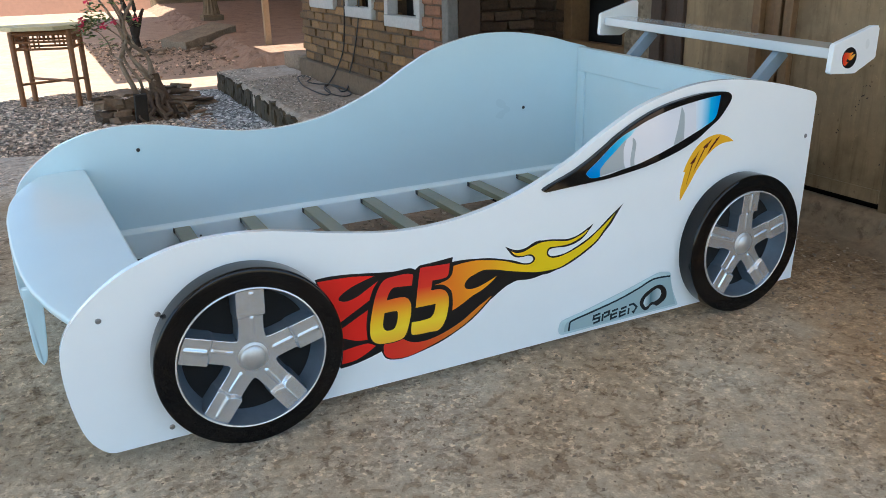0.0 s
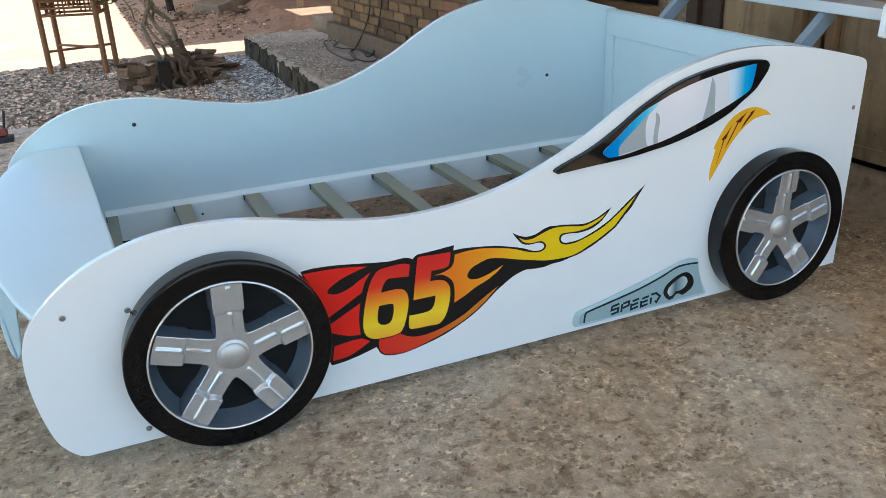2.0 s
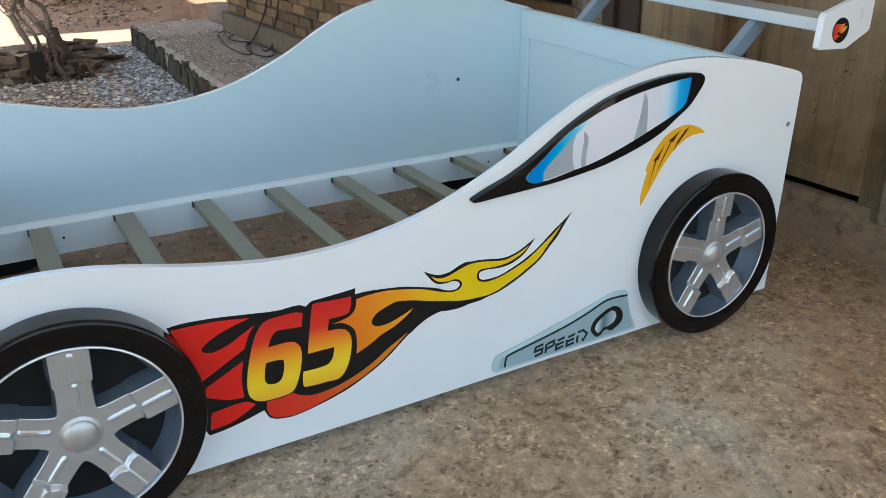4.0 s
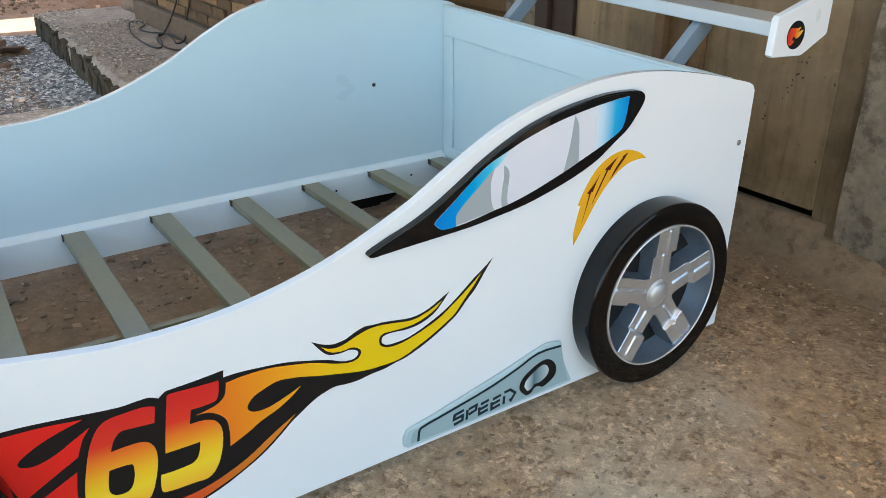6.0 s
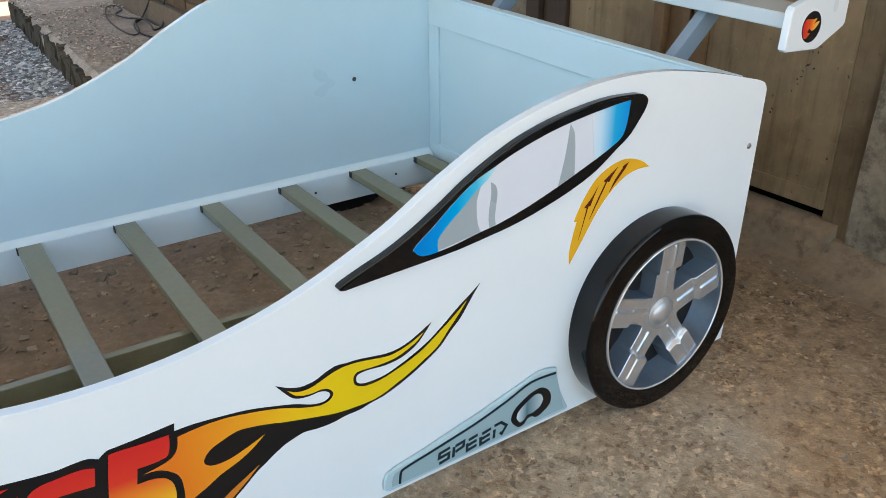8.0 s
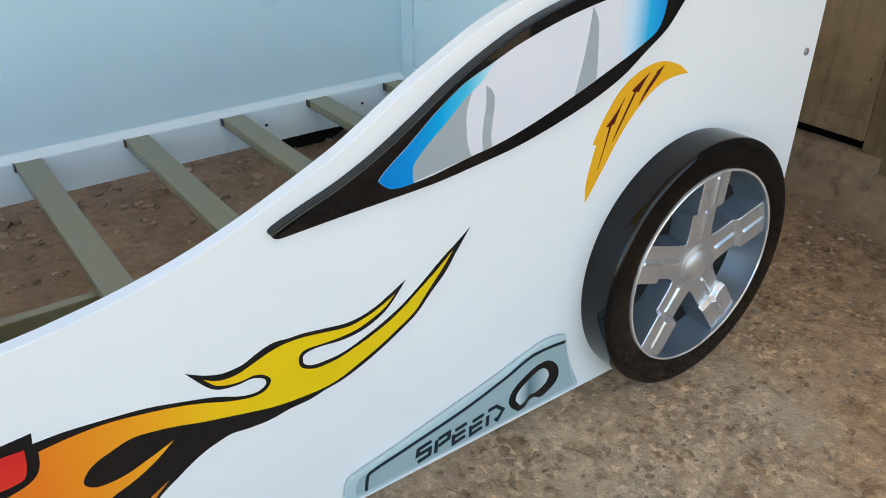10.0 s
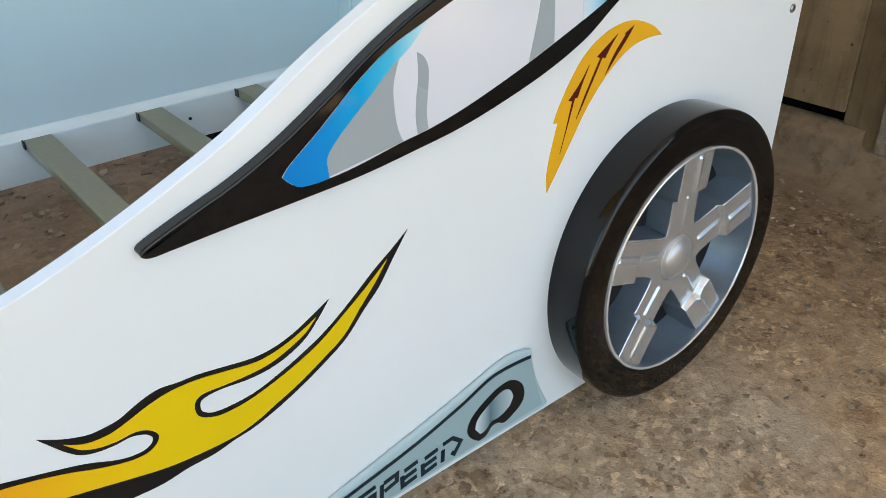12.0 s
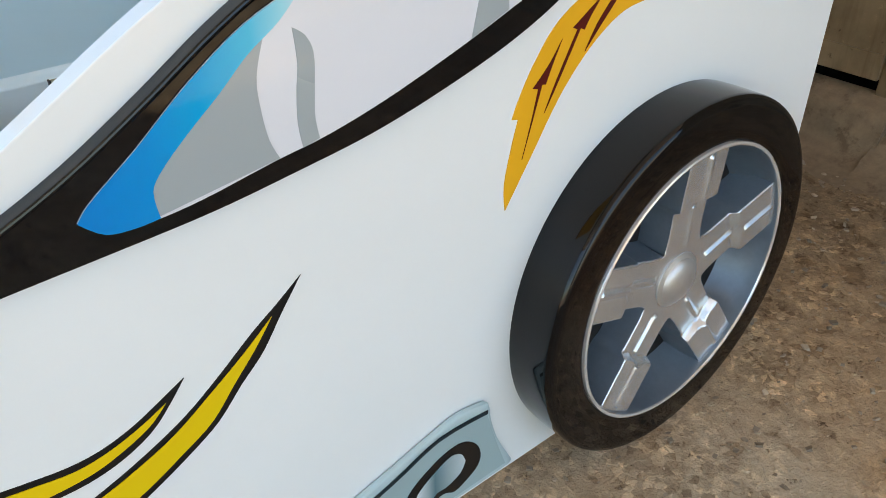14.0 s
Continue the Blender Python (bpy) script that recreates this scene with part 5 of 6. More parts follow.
def stroke(name, pts, width, y, material, closed=False, parent=None):
    """A printed line of even width with mitred corners."""
    pts = [Vector(p) for p in pts]
    k = len(pts)
    bm = bmesh.new()
    rows = []
    for i, p in enumerate(pts):
        a = (p - pts[i - 1]).normalized() if i or closed else (pts[1] - p).normalized()
        b = (pts[(i + 1) % k] - p).normalized() if i < k - 1 or closed else a
        t = (a + b).normalized()
        n = Vector((-t.y, t.x)) * width / 2 / max(0.5, t.dot(a))
        rows.append([bm.verts.new((q.x, yy, q.y)) for q, yy in ((p + n, y - 0.0006), (p - n, y - 0.0006), (p - n, y), (p + n, y))])
    pairs = list(zip(rows, rows[1:])) + ([(rows[-1], rows[0])] if closed else [])
    for a, b in pairs:
        for s in range(4):
            bm.faces.new((a[s], a[(s + 1) % 4], b[(s + 1) % 4], b[s]))
    if not closed:
        bm.faces.new(rows[0])
        bm.faces.new(rows[-1][::-1])
    bmesh.ops.recalc_face_normals(bm, faces=bm.faces)
    return part(name, bm, material, parent or near_side)


stroke("sill_groove", smooth_outline([(1.441, 0.036), (1.444, 0.061), (1.450, 0.067), (1.504, 0.077), (1.620, 0.099), (1.699, 0.121), (1.759, 0.141), (1.826, 0.138)], 4, 50, False), 0.0055, -0.0088, PLATE_DARK)
LETTERS = {
    "S": [[(1, 1), (0.08, 1), (0, 0.55), (0.9, 0.5), (0.85, 0), (0, 0)]],
    "P": [[(0, 0), (0.08, 1)], [(0.2, 1), (1, 1), (0.95, 0.5), (0.2, 0.42)]],
    "E": [[(1, 1), (0.15, 1)], [(0.9, 0.5), (0.1, 0.5)], [(0, 0.75), (0, 0), (0.9, 0)]],
    "D": [[(0, 0.0), (0.05, 0.85)], [(0.05, 1.25), (0.7, 1.2), (1.25, 0.55), (0.8, -0.05), (0.62, 0.2)]],
}
for i, ch in enumerate("SPEED"):
    for line in LETTERS[ch]:
        pts = [(1.531 + 0.0335 * i + u * 0.026, 0.0405 + 0.0003 * i + w * 0.024 + 0.004 * u) for u, w in line]
        stroke("letter", pts, 0.0064, -0.0088, PLATE_DARK)
RING = [(1.709, 0.071), (1.719, 0.091), (1.748, 0.109), (1.768, 0.116), (1.789, 0.116), (1.808, 0.102), (1.816, 0.082), (1.812, 0.064), (1.795, 0.052), (1.778, 0.046), (1.764, 0.053), (1.753, 0.052), (1.744, 0.042), (1.730, 0.040), (1.715, 0.054)]
decal("sill_ring", RING, -0.0088, BLACK_FLAT, "black ring mark on the sill plate")
decal("sill_ring_core", [(1.723, 0.065), (1.727, 0.080), (1.749, 0.096), (1.773, 0.106), (1.787, 0.100), (1.793, 0.086), (1.786, 0.072), (1.766, 0.063), (1.752, 0.063), (1.742, 0.054), (1.732, 0.052)], -0.0096, RING_FADE)

# ---- bolts ----
def bolt(x, y, z, out):
    parent = near_side if y < 0.5 else far_side
    part("bolt", lathe_bm([(0.0, y + out * 0.003), (0.0045, y + out * 0.003), (0.0065, y + out * 0.0015), (0.007, y)], x, z, 16), STEEL if parent is near_side else CABLE_BLACK, parent, "small bolt head")


for x, z in ((0.162, 0.358), (0.289, 0.347), (0.283, 0.048), (2.374, 0.524)):
    bolt(x, 0.0, z, -1)
for x, z in ((0.417, 0.486), (2.034, 0.477)):
    bolt(x, 1.208, z, -1)

for x in (0.59, 1.86, 2.16):
    part("rail_bolt", lathe_bm([(0.0, 1.1822), (0.0042, 1.1822), (0.0042, 1.1832)], x, 0.140, 12), CABLE_BLACK, bed)
# flat black disc stands in for the dark inside of the hole
part("bolt_hole", lathe_bm([(0.0, -0.0006), (0.0065, -0.0006), (0.0065, 0.0)], 0.299, 0.338, 16), CABLE_BLACK, near_side)

# ---- rear wing ----
PLATE = [(2.472, 0.718), (2.477, 0.802), (2.484, 0.810), (2.655, 0.858), (2.682, 0.858), (2.690, 0.848), (2.690, 0.756), (2.684, 0.748), (2.600, 0.708), (2.590, 0.706), (2.480, 0.712)]
for y0, label in ((0.018, "white wing end plate with a round flame badge"), (1.262, "pale wing end plate")):
    plate = part("wing_plate", canted(board_bm(PLATE, y0, y0 + 0.02, 0.004, seg=3), 0.033), WHITE, bed, label, 18)
    two_sided(plate, ICE, 1)
    if y0 < 0.5:
        wing_plate = plate
part("wing", canted(box_bm(2.497, 2.63, 0.038, 1.262, 0.756, 0.791, 0.004), 0.033), WING, bed, "pale blue rear wing board")
for y in (0.285, 0.985):
    bm = box_bm(-0.024, 0.024, y - 0.015, y + 0.015, 0.0, 0.225, 0.003)
    for v in bm.verts:
        x, z = v.co.x, v.co.z
        a = radians(47)
        v.co.x, v.co.z = 2.382 + x * math.cos(a) + z * math.sin(a), 0.60 - x * math.sin(a) + z * math.cos(a)
    part("wing_strut", canted(bm, 0.033), STRUT, bed, "slanted dark blue-grey wing strut")
part("badge", lathe_bm([(0.0, 0.0172), (0.0345, 0.0172), (0.0345, 0.018)], 2.557, 0.761, 48), BLACK_FLAT, wing_plate, "round black badge")
BADGE_FLAME = [(-0.72, 0.50), (-0.20, 0.50), (0.15, 0.47), (0.42, 0.54, 1), (0.30, 0.31), (0.17, 0.19), (0.45, 0.26), (0.76, 0.30, 1), (0.56, 0.02), (0.26, -0.20), (-0.04, -0.22), (-0.20, -0.06), (-0.34, -0.14), (-0.40, -0.32), (-0.08, -0.38, 1), (-0.33, -0.60), (-0.60, -0.70), (-0.85, -0.36), (-0.92, 0.10)]
BADGE_FLAME = [(2.557 + 0.0345 * u, 0.761 + 0.0345 * v, *mark) for u, v, *mark in BADGE_FLAME]
part("badge_flame", board_bm(smooth_outline(BADGE_FLAME, 3, 60), 0.0164, 0.0171), gradient_paint("badge_fade", "x", [(2.530, (0.62, 0.03, 0.02)), (2.550, (0.68, 0.10, 0.02)), (2.562, (0.80, 0.28, 0.02)), (2.583, (0.82, 0.52, 0.10))]), wing_plate, "red to gold flame")

# the bed stands on its wheels, the panels clear of the floor
bed.location.z += 0.018

# ---- yard things ----
def table(cx, cy, turn):
    t = base("cane_table", cx, cy, -0.03, "small brown cane table with a pale yellow wooden top", "table")
    spin = Matrix.Rotation(radians(turn), 3, "Z")

    def at(x, y, z):
        p = spin @ Vector((x, y, 0))
        return (cx + p.x, cy + p.y, z)

    top = [at(0.42 * math.cos(a) * 1.05, 0.36 * math.sin(a), 0) for a in (radians(22.5 + 45 * k) for k in range(8))]
    bm = bmesh.new()
    lo, hi = [bm.verts.new((x, y, 0.628)) for x, y, _ in top], [bm.verts.new((x, y, 0.662)) for x, y, _ in top]
    bm.faces.new(hi)
    bm.faces.new(lo[::-1])
    for k in range(8):
        bm.faces.new((lo[k], lo[(k + 1) % 8], hi[(k + 1) % 8], hi[k]))
    bmesh.ops.bevel(bm, geom=bm.edges[:], offset=0.005, segments=2, affect="EDGES")
    part("tabletop", bm, TABLE_TOP, t, "pale yellow wooden tabletop")
    dx, dy = 0.235, 0.165
    corners = [(-dx, -dy), (dx, -dy), (dx, dy), (-dx, dy)]
    for x, y in corners:
        part("leg", tube_bm([at(x, y, -0.04), at(x, y, 0.3), at(x, y, 0.615)], 0.024, 10), CANE, t, smooth=True)
    for k in range(4):
        (x0, y0), (x1, y1) = corners[k], corners[(k + 1) % 4]
        for z, r in ((0.595, 0.020), (0.525, 0.010), (0.465, 0.010)):
            part("apron_rod", tube_bm([at(x0, y0, z), at(x1, y1, z)], r, 8), CANE, t, smooth=True)
        for u, z in ((0.3, 0.465), (0.38, 0.465), (0.46, 0.465), (0.56, 0.525), (0.64, 0.525), (0.72, 0.525)):
            x, y = x0 + (x1 - x0) * u, y0 + (y1 - y0) * u
            part("spindle", tube_bm([at(x, y, z), at(x, y, 0.60)], 0.0075, 6), CANE, t, smooth=True)
    part("stretcher", tube_bm([at(*corners[0], 0.17), at(*corners[2], 0.17)], 0.011, 8), CANE, t, smooth=True)
    part("stretcher", tube_bm([at(*corners[1], 0.185), at(*corners[3], 0.185)], 0.011, 8), CANE, t, smooth=True)


table(0.285, 6.28, -18)


def leaf_bm(bm, at, way, length, rng, wide=0.34):
    """One oval leaf, folded a little along its rib."""
    d = Vector(way).normalized()
    s = d.cross(Vector((rng.uniform(-0.4, 0.4), rng.uniform(-0.4, 0.4), 1))).normalized()
    up = s.cross(d)
    rows = []
    for u, w in ((0.0, 0.05), (0.35, 0.7), (0.7, 1.0), (0.92, 0.55), (1.0, 0.05)):
        c = Vector(at) + d * length * u - up * length * 0.15 * u * u
        h = length * wide * 0.5 * w
        rows.append([bm.verts.new(c + s * h + up * h * 0.3), bm.verts.new(c), bm.verts.new(c - s * h + up * h * 0.3)])
    for a, b in zip(rows, rows[1:]):
        bm.faces.new((a[0], a[1], b[1], b[0]))
        bm.faces.new((a[1], a[2], b[2], b[1]))


def desert_rose(name_label, y, stems, tips, seed, leaf_count, flowers):
    """A desert rose: swollen twisting stems along given lines in its plane, sparse leaves, pink flowers."""
    rng = random.Random(seed)
    x0 = stems[0][0][0][0]
    t = base("desert_rose", x0, y, 0.0, name_label, "plant")
    for k, (line, r0) in enumerate(stems):
        pts = [(line_x, y + 0.05 * math.sin(2.5 * i + k), z) for i, (line_x, z) in enumerate(line)]
        part("stem", tube_bm(curve_points(pts, 4), r0, 9, None, 0.45), BARK, t, smooth=True)
    leaves = bmesh.new()
    for x, z in tips:
        for _ in range(leaf_count):
            a = rng.uniform(0, 6.28)
            leaf_bm(leaves, (x + rng.uniform(-0.04, 0.04), y + rng.uniform(-0.06, 0.06), z + rng.uniform(-0.04, 0.04)), (math.cos(a), math.sin(a), rng.uniform(-0.3, 0.8)), rng.uniform(0.035, 0.065), rng, 0.5)
    tagged(part("leaves", leaves, LEAF, t, "sparse green leaves"), kind="stuff")
    for x, z in rng.sample(tips, min(flowers, len(tips))):
        c = Vector((x + rng.uniform(-0.05, 0.05), y - 0.06, z + rng.uniform(0.0, 0.06)))
        petals = bmesh.new()
        for k in range(5):
            a = k * 1.256
            leaf_bm(petals, c, (math.cos(a), -0.5, math.sin(a)), 0.034, rng, 0.85)
        part("flower", petals, PETAL, t, "pink-red flower")
    return t


ROSE_STEMS = [
    ([(1.00, 0.10), (0.99, 0.24), (0.962, 0.31), (0.968, 0.44), (0.83, 0.573), (0.815, 0.753), (0.753, 0.90)], 0.022),
    ([(0.86, 0.08), (0.82, 0.224), (0.779, 0.33), (0.764, 0.432), (0.819, 0.583), (0.82, 0.71), (0.90, 0.86)], 0.024),
    ([(0.98, 0.24), (0.90, 0.36), (0.83, 0.48), (0.80, 0.60), (0.74, 0.76), (0.66, 0.90)], 0.016),
    ([(0.98, 0.22), (0.92, 0.30), (0.866, 0.40), (0.80, 0.55), (0.812, 0.66), (0.86, 0.80), (0.95, 0.93)], 0.017),
    ([(0.985, 0.25), (0.985, 0.36), (0.95, 0.46), (0.87, 0.55), (0.83, 0.66), (0.80, 0.80)], 0.016),
    ([(0.77, 0.43), (0.71, 0.47), (0.69, 0.56), (0.64, 0.64), (0.58, 0.68)], 0.007),
    ([(0.80, 0.58), (0.72, 0.66), (0.63, 0.70), (0.55, 0.74)], 0.007),
    ([(0.81, 0.66), (0.75, 0.74), (0.70, 0.80)], 0.007),
    ([(0.90, 0.16), (0.87, 0.28), (0.80, 0.40), (0.79, 0.52), (0.83, 0.62), (0.79, 0.78), (0.72, 0.92)], 0.013),
    ([(0.985, 0.28), (0.93, 0.34), (0.845, 0.46), (0.86, 0.58), (0.80, 0.70), (0.84, 0.86)], 0.012),
    ([(0.82, 0.30), (0.90, 0.27), (0.96, 0.30)], 0.008),
    ([(0.74, 0.40), (0.70, 0.44), (0.68, 0.52)], 0.005),
]
ROSE_TIPS = [(0.60, 0.83), (0.52, 0.66), (0.57, 0.72), (0.55, 0.62), (0.62, 0.72), (0.69, 0.575), (0.70, 0.73), (0.75, 0.88), (0.90, 0.88), (0.95, 0.94), (0.64, 0.80), (0.84, 0.92), (0.53, 0.70), (0.88, 0.72), (0.58, 0.66), (0.50, 0.72), (0.60, 0.76), (0.66, 0.70)]
rose = desert_rose("desert rose with twisting grey stems and pink flowers among stones", 5.1, ROSE_STEMS, ROSE_TIPS, 4, 13, 7)


part("stump", tube_bm(curve_points([(1.07, 5.1, -0.04), (1.03, 5.1, 0.10), (0.995, 5.1, 0.22), (0.99, 5.1, 0.31)], 4), 0.085, 11, None, 0.45), ROOT, rose, "gnarled brown stump", True)
root_rng = random.Random(7)
for k in range(13):
    x, y = 0.90 + 0.017 * k + root_rng.uniform(-0.04, 0.04), 4.94 + root_rng.uniform(-0.08, 0.08)
    line = [(0.95 + root_rng.uniform(-0.08, 0.1), 5.05, 0.14 + root_rng.uniform(0, 0.06)), ((0.95 + x) / 2 + root_rng.uniform(-0.08, 0.08), 5.0, 0.12 + root_rng.uniform(-0.04, 0.03)), (x + root_rng.uniform(-0.05, 0.05), y, 0.06 + root_rng.uniform(-0.04, 0.04)), (x + root_rng.uniform(-0.08, 0.10), y - 0.05, 0.01), (x + root_rng.uniform(-0.10, 0.14), y - 0.08, -0.05)]
    part("root", tube_bm(curve_points(line, 3), root_rng.uniform(0.012, 0.026), 7, None, 0.6), ROOT, rose, "", True)
bm = box_bm(0.79, 0.88, 4.84, 4.92, -0.06, 0.185, 0.002)
for v in bm.verts:
    v.co.x += 0.05 * (v.co.z - 0.06)
tagged(part("garden_block", bm, DARK_BARK), "dark upright wooden block beside the plant", "block")

BACK_STEMS = [([(1.62, -0.07), (1.60, 0.15), (1.56, 0.38), (1.50, 0.60), (1.45, 0.90)], 0.06), ([(1.61, 0.08), (1.67, 0.28), (1.72, 0.42), (1.77, 0.50)], 0.045), ([(1.60, 0.18), (1.52, 0.38), (1.46, 0.46)], 0.04), ([(1.62, 0.20), (1.64, 0.50), (1.60, 0.85)], 0.04)]
BACK_TIPS = [(1.44, 0.62), (1.50, 0.74), (1.60, 0.80), (1.70, 0.66), (1.46, 0.90), (1.62, 0.95)]
back_rose = desert_rose("dark-stemmed shrub with dull leaves further back in the yard", 11.5, BACK_STEMS, BACK_TIPS, 11, 8, 0)
for ob in back_rose.children:
    ob.data.materials[0] = DULL_LEAF if ob.name.startswith("leaves") else DARK_BARK


def flat_stone(x, y, z, length, depth, height, turn, tilt, seed):
    """A broken slab of stone lying nearly flat."""
    rng = random.Random(seed)
    bm = box_bm(-length / 2, length / 2, -depth / 2, depth / 2, -height / 2, height / 2)
    bmesh.ops.subdivide_edges(bm, edges=bm.edges[:], cuts=1, use_grid_fill=True)
    for v in bm.verts:
        v.co += Vector((rng.uniform(-0.22, 0.18) * length * 0.8, rng.uniform(-0.22, 0.2) * depth, rng.uniform(-0.2, 0.2) * height))
    for v in bm.verts:
        v.co = pose(x, y, z, tilt, rng.uniform(-8, 8), turn) @ v.co
    tagged(part("stone", bm, STONE), "broken brown slab of stone stacked round the plant", "stone", "stones round the plant")


rng = random.Random(12)
for k, (x, y, z, w, h) in enumerate((
    (0.60, 5.06, 0.01, 0.16, 0.09), (0.58, 5.10, 0.09, 0.13, 0.08), (0.70, 5.02, 0.02, 0.15, 0.08), (0.66, 5.08, 0.10, 0.15, 0.08), (0.76, 5.12, 0.08, 0.14, 0.10), (0.74, 5.16, 0.16, 0.22, 0.035),
    (0.64, 5.2, 0.14, 0.22, 0.03), (0.72, 4.98, -0.02, 0.20, 0.06), (1.20, 5.22, -0.02, 0.20, 0.05), (1.24, 5.2, 0.03, 0.17, 0.04), (1.20, 5.25, 0.07, 0.19, 0.045), (1.18, 5.3, 0.12, 0.22, 0.04), (1.22, 5.36, 0.155, 0.16, 0.05),
    (1.30, 5.36, 0.08, 0.16, 0.06), (1.40, 5.45, 0.02, 0.20, 0.035), (1.44, 5.42, -0.01, 0.16, 0.03), (1.30, 5.10, -0.03, 0.12, 0.04), (1.12, 5.35, 0.14, 0.14, 0.07), (1.08, 5.12, 0.0, 0.13, 0.07),
    (1.13, 4.9, -0.02, 0.10, 0.05), (1.02, 4.84, -0.03, 0.08, 0.04), (1.24, 4.82, -0.04, 0.17, 0.02), (0.93, 4.86, -0.03, 0.09, 0.05), (0.98, 5.2, 0.05, 0.25, 0.12), (0.86, 5.2, 0.03, 0.22, 0.12),
)):
    flat_stone(x, y, z, w * 0.88, w * rng.uniform(0.5, 0.8), h * 0.8, rng.uniform(-50, 50), rng.uniform(-16, 8), 40 + k)
for k in range(12):
    bm = stone_bm(bmesh.new(), (rng.uniform(0.4, 1.5), rng.uniform(4.5, 4.95), -0.03), rng.uniform(0.02, 0.04), rng, 0.6)
    tagged(part("stone", bm, STONE), "loose broken stone lying on the gravel", "stone", "loose stones on the gravel")

# rubble, slab, post and pedestal beyond
bm = box_bm(-0.58, 0.58, -0.24, 0.24, -0.065, 0.065, 0.012)
bmesh.ops.subdivide_edges(bm, edges=[e for e in bm.edges if e.calc_length() > 0.3], cuts=7, use_grid_fill=True)
for v in bm.verts:
    v.co += Vector((0.02 * noise.noise(v.co * 9), 0.03 * noise.noise(v.co * 7 + Vector((3, 0, 0))), 0.008 * noise.noise(v.co * 11)))
    v.co = pose(2.50, 11.25, 0.085, 5, -8, 38) @ v.co
tagged(part("concrete_slab", bm, YARD_CONCRETE), "tilted broken concrete slab lying on red earth", "slab")
for k in range(26):
    px, py, spread = (1.75, 10.4, 0.22) if k < 8 else (2.5, 10.4, 0.26) if k < 20 else (2.7, 8.7, 0.25)
    bm = stone_bm(bmesh.new(), (px + rng.gauss(0, spread * 0.6), py + rng.gauss(0, spread * 1.2), rng.uniform(-0.05, 0.02)), rng.uniform(0.05, 0.11), rng, 0.45)
    tagged(part("rubble_stone", bm, STONE), "lump of broken stone on the earth", "stone", "rubble on the earth")
# raised earth floor of the veranda with a crumbling bank
bm = bmesh.new()
bmesh.ops.create_grid(bm, x_segments=110, y_segments=190, size=0.5)
for v in bm.verts:
    u, w = v.co.x + 0.5, v.co.y + 0.5
    y = 7.55 + 15.2 * w**1.5
    top = 2.62 + 0.068 * (y - 7.8) + 0.10 * noise.noise((y * 0.9, 2.0, 0)) + 0.04 * noise.noise((y * 4, 5.0, 0))
    x = top - 0.62 + (7.38 - top + 0.62) * u**2.2
    bank, front = min(1.0, max(0.0, (x - top + 0.48) / 0.48)), min(1.0, max(0.0, (y - 7.6) / 0.4))
    up = min(bank * bank * (2.2 - 1.2 * bank), front * front * (3 - 2 * front))
    rough = 1 - 0.8 * (bank >= 1) * (front >= 1)
    v.co = Vector((x, y, -0.085 + 0.18 * up + rough * (0.045 * noise.noise((x * 5, y * 3, 1)) + 0.02 * noise.noise((x * 14, y * 11, 2)))))
tagged(part("veranda_floor", bm, BANK_EARTH), "raised red earth veranda floor with a crumbling bank", "floor", kind="structure")
tagged(part("veranda_post", box_bm(2.95, 3.03, 9.05, 9.13, 0.06, 2.745, 0.006), surface("raw_timber", (0.38, 0.235, 0.125), 0.7, 0.7, (6, 50), 0.3)), "raw timber post holding the veranda roof", "post")
bm = bmesh.new()
prof = [(0.0, 0.07), (0.19, 0.07), (0.19, 0.19), (0.165, 0.20), (0.150, 0.24), (0.125, 0.36), (0.110, 0.55), (0.115, 0.85), (0.16, 1.0), (0.0, 1.0)]
seg = 72
rings = []
for r, z in prof:
    ring = []
    for k in range(seg):
        a = 2 * math.pi * k / seg
        flute = 1 + 0.09 * math.cos(12 * a) * (0.2 < z < 0.98) * (r > 0)
        square = 1.0 / max(abs(math.cos(a)), abs(math.sin(a))) if z < 0.195 else 1.0
        ring.append(bm.verts.new((3.4 + r * flute * square * math.cos(a), 14.7 + r * flute * square * math.sin(a), z)))
    rings.append(ring)
for p, q in zip(rings, rings[1:]):
    for k in range(seg):
        bm.faces.new((p[k], p[(k + 1) % seg], q[(k + 1) % seg], q[k]))
bmesh.ops.remove_doubles(bm, verts=bm.verts, dist=0.0005)
tagged(part("pedestal", bm, PLASTER, smooth=True), "fluted brown-grey concrete garden pedestal", "pedestal")

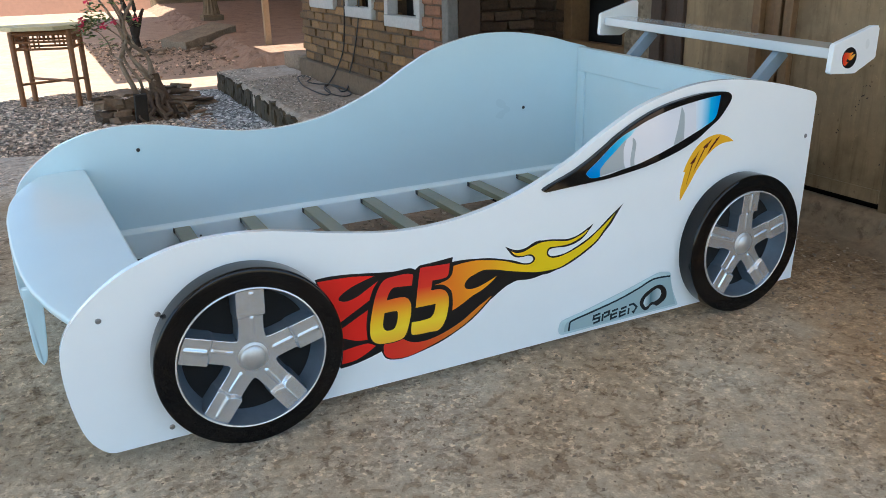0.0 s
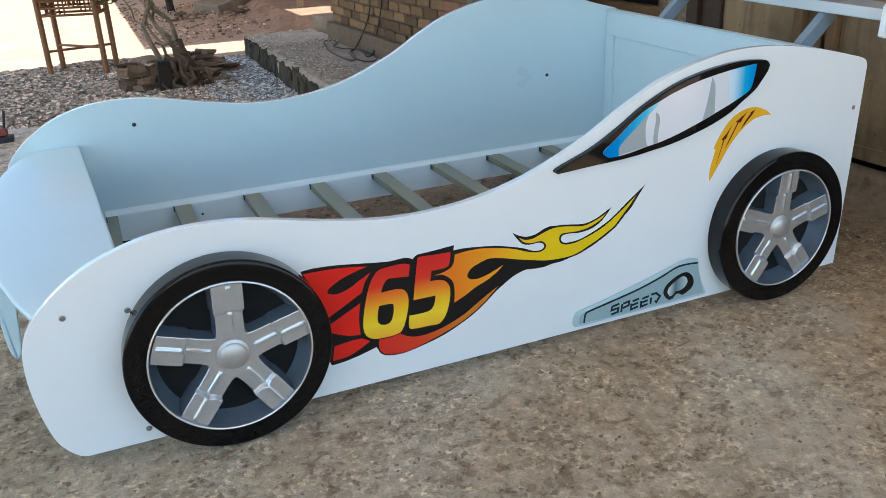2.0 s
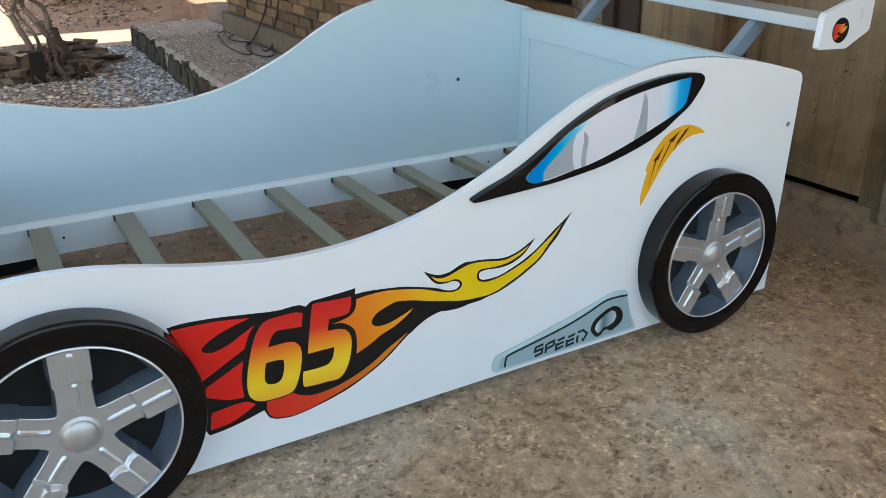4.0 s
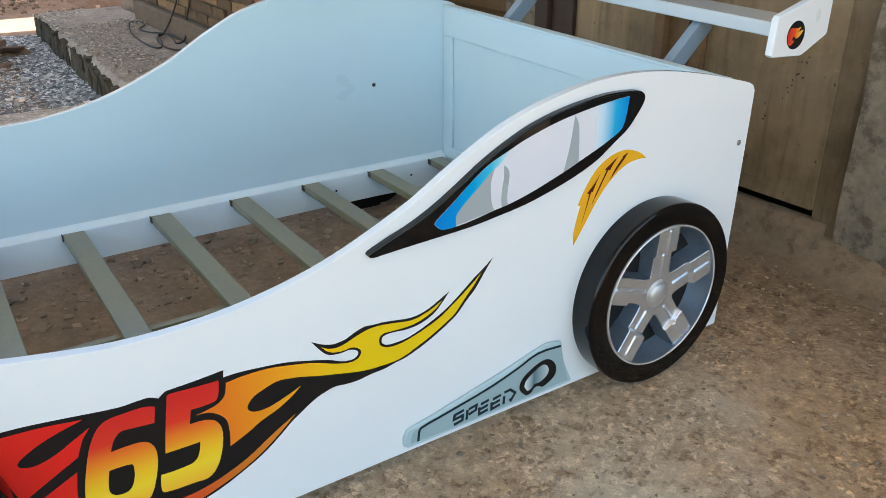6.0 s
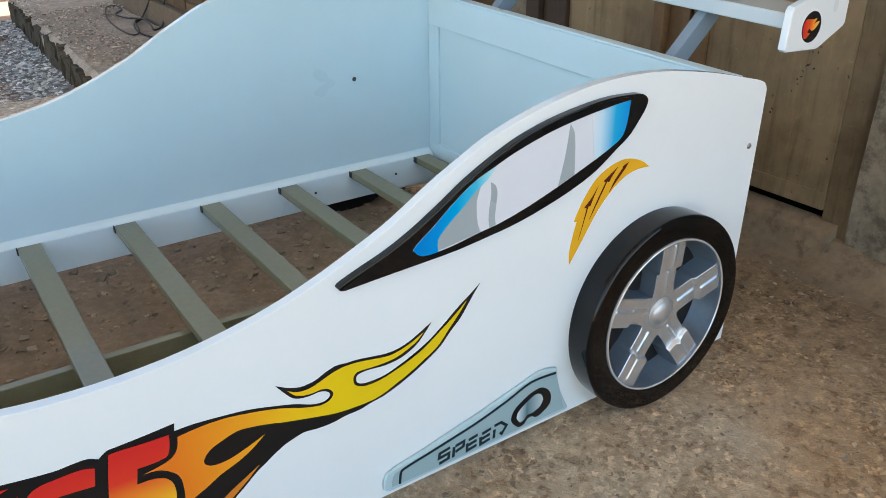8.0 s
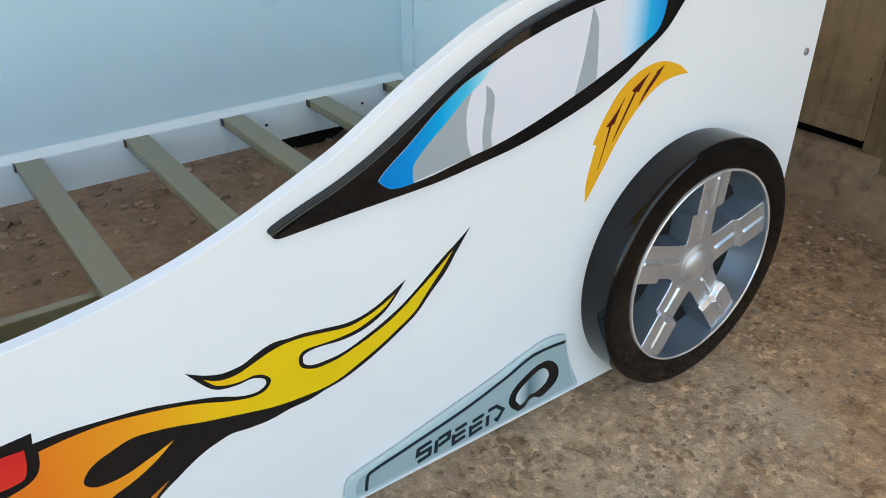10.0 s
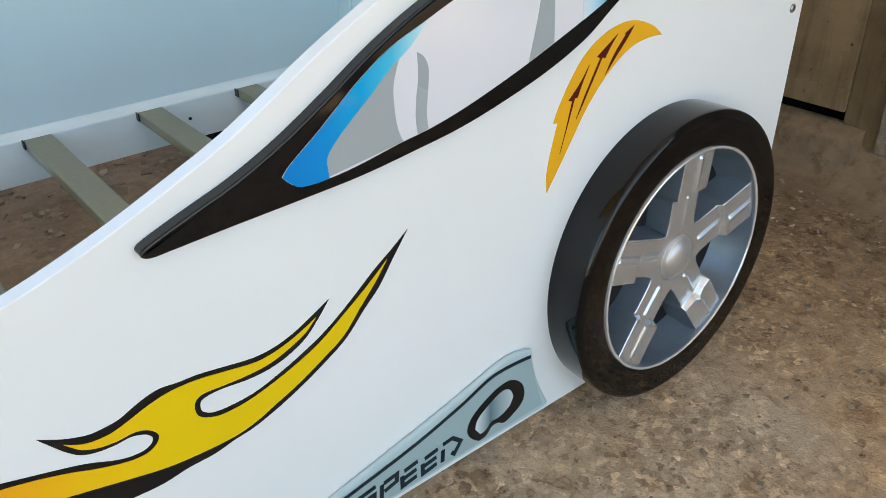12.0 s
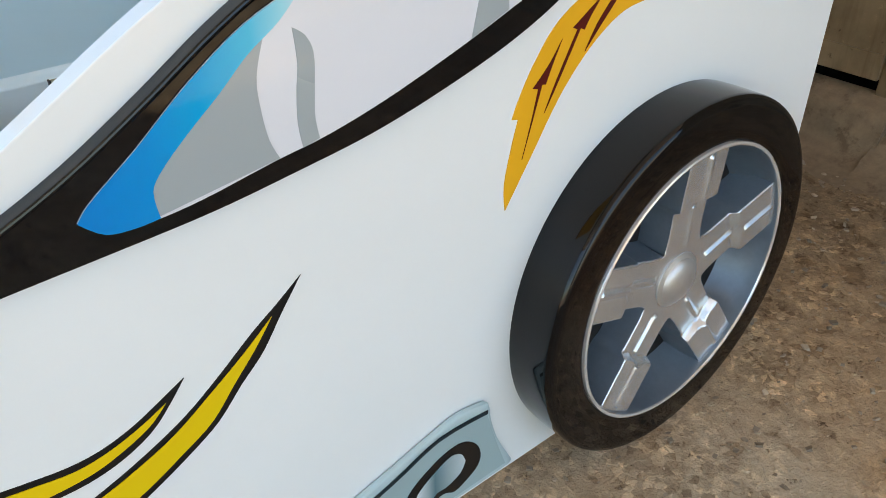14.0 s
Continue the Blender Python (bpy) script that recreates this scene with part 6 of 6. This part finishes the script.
# cables hanging on the house wall and coiled on the step
WX = HOUSE_X - 0.012
coil = [(WX, 4.22, 1.6), (WX, 4.27, 0.85), (WX, 4.30, 0.65), (WX, 4.36, 0.46), (WX - 0.03, 4.46, 0.30), (2.27, 4.58, 0.172), (2.18, 4.42, 0.170), (2.13, 4.12, 0.170), (2.165, 3.93, 0.170), (2.25, 4.00, 0.170), (2.30, 4.25, 0.170), (2.29, 4.52, 0.172), (2.21, 4.50, 0.174), (2.15, 4.20, 0.176), (2.10, 4.06, 0.172), (2.065, 4.12, 0.170), (2.062, 4.40, 0.170), (2.09, 4.72, 0.170), (2.16, 5.05, 0.170), (2.21, 5.20, 0.170), (2.27, 5.20, 0.170), (2.26, 5.02, 0.170), (2.17, 4.82, 0.174), (2.20, 4.66, 0.172), (2.27, 4.55, 0.174), (2.25, 4.30, 0.178), (2.22, 4.12, 0.176), (2.29, 4.18, 0.185), (WX - 0.01, 4.24, 0.27), (WX, 4.13, 0.44), (WX, 4.00, 0.685), (WX, 3.95, 0.9), (WX, 3.9, 1.6)]
tagged(part("cable", tube_bm(curve_points(coil, 6), 0.0055, 7), CABLE_BLACK, smooth=True), "black electric cable hanging on the wall, coiled on the step", "cable")

tagged(part("concrete_block", box_bm(2.44, 2.66, 5.95, 6.45, -0.06, 0.27, 0.02, seg=3), YARD_CONCRETE), "rough brown concrete block at the end of the step", "block")

# hand tool left on the floor edge
tool = base("hand_plane", -0.23, 3.6, FLOOR_Z, "dark hand plane with a reddish wooden body on the floor", "tool")
part("sole", box_bm(-0.36, -0.165, 3.56, 3.64, -0.008, 0.03, 0.006), POT_BLACK, tool, "black sole")
part("body", box_bm(-0.36, -0.19, 3.57, 3.63, 0.03, 0.075, 0.012), surface("red_wood", (0.25, 0.06, 0.04), 0.5), tool, "reddish wooden body")
part("handle", tube_bm([(-0.205, 3.6, 0.07), (-0.185, 3.6, 0.178)], 0.007, 8), POT_BLACK, tool)

# ---- bricks, last ----
lay_bricks(house_wall, lambda u, z: ((HOUSE_X + 0.05, 2.54 + u, z), 0), 2.90, 0.312, 1.05, ((0.36, 0.93, 0.67), (1.16, 1.70, 0.70), (1.96, 2.56, 0.73)), 0.33, 2)
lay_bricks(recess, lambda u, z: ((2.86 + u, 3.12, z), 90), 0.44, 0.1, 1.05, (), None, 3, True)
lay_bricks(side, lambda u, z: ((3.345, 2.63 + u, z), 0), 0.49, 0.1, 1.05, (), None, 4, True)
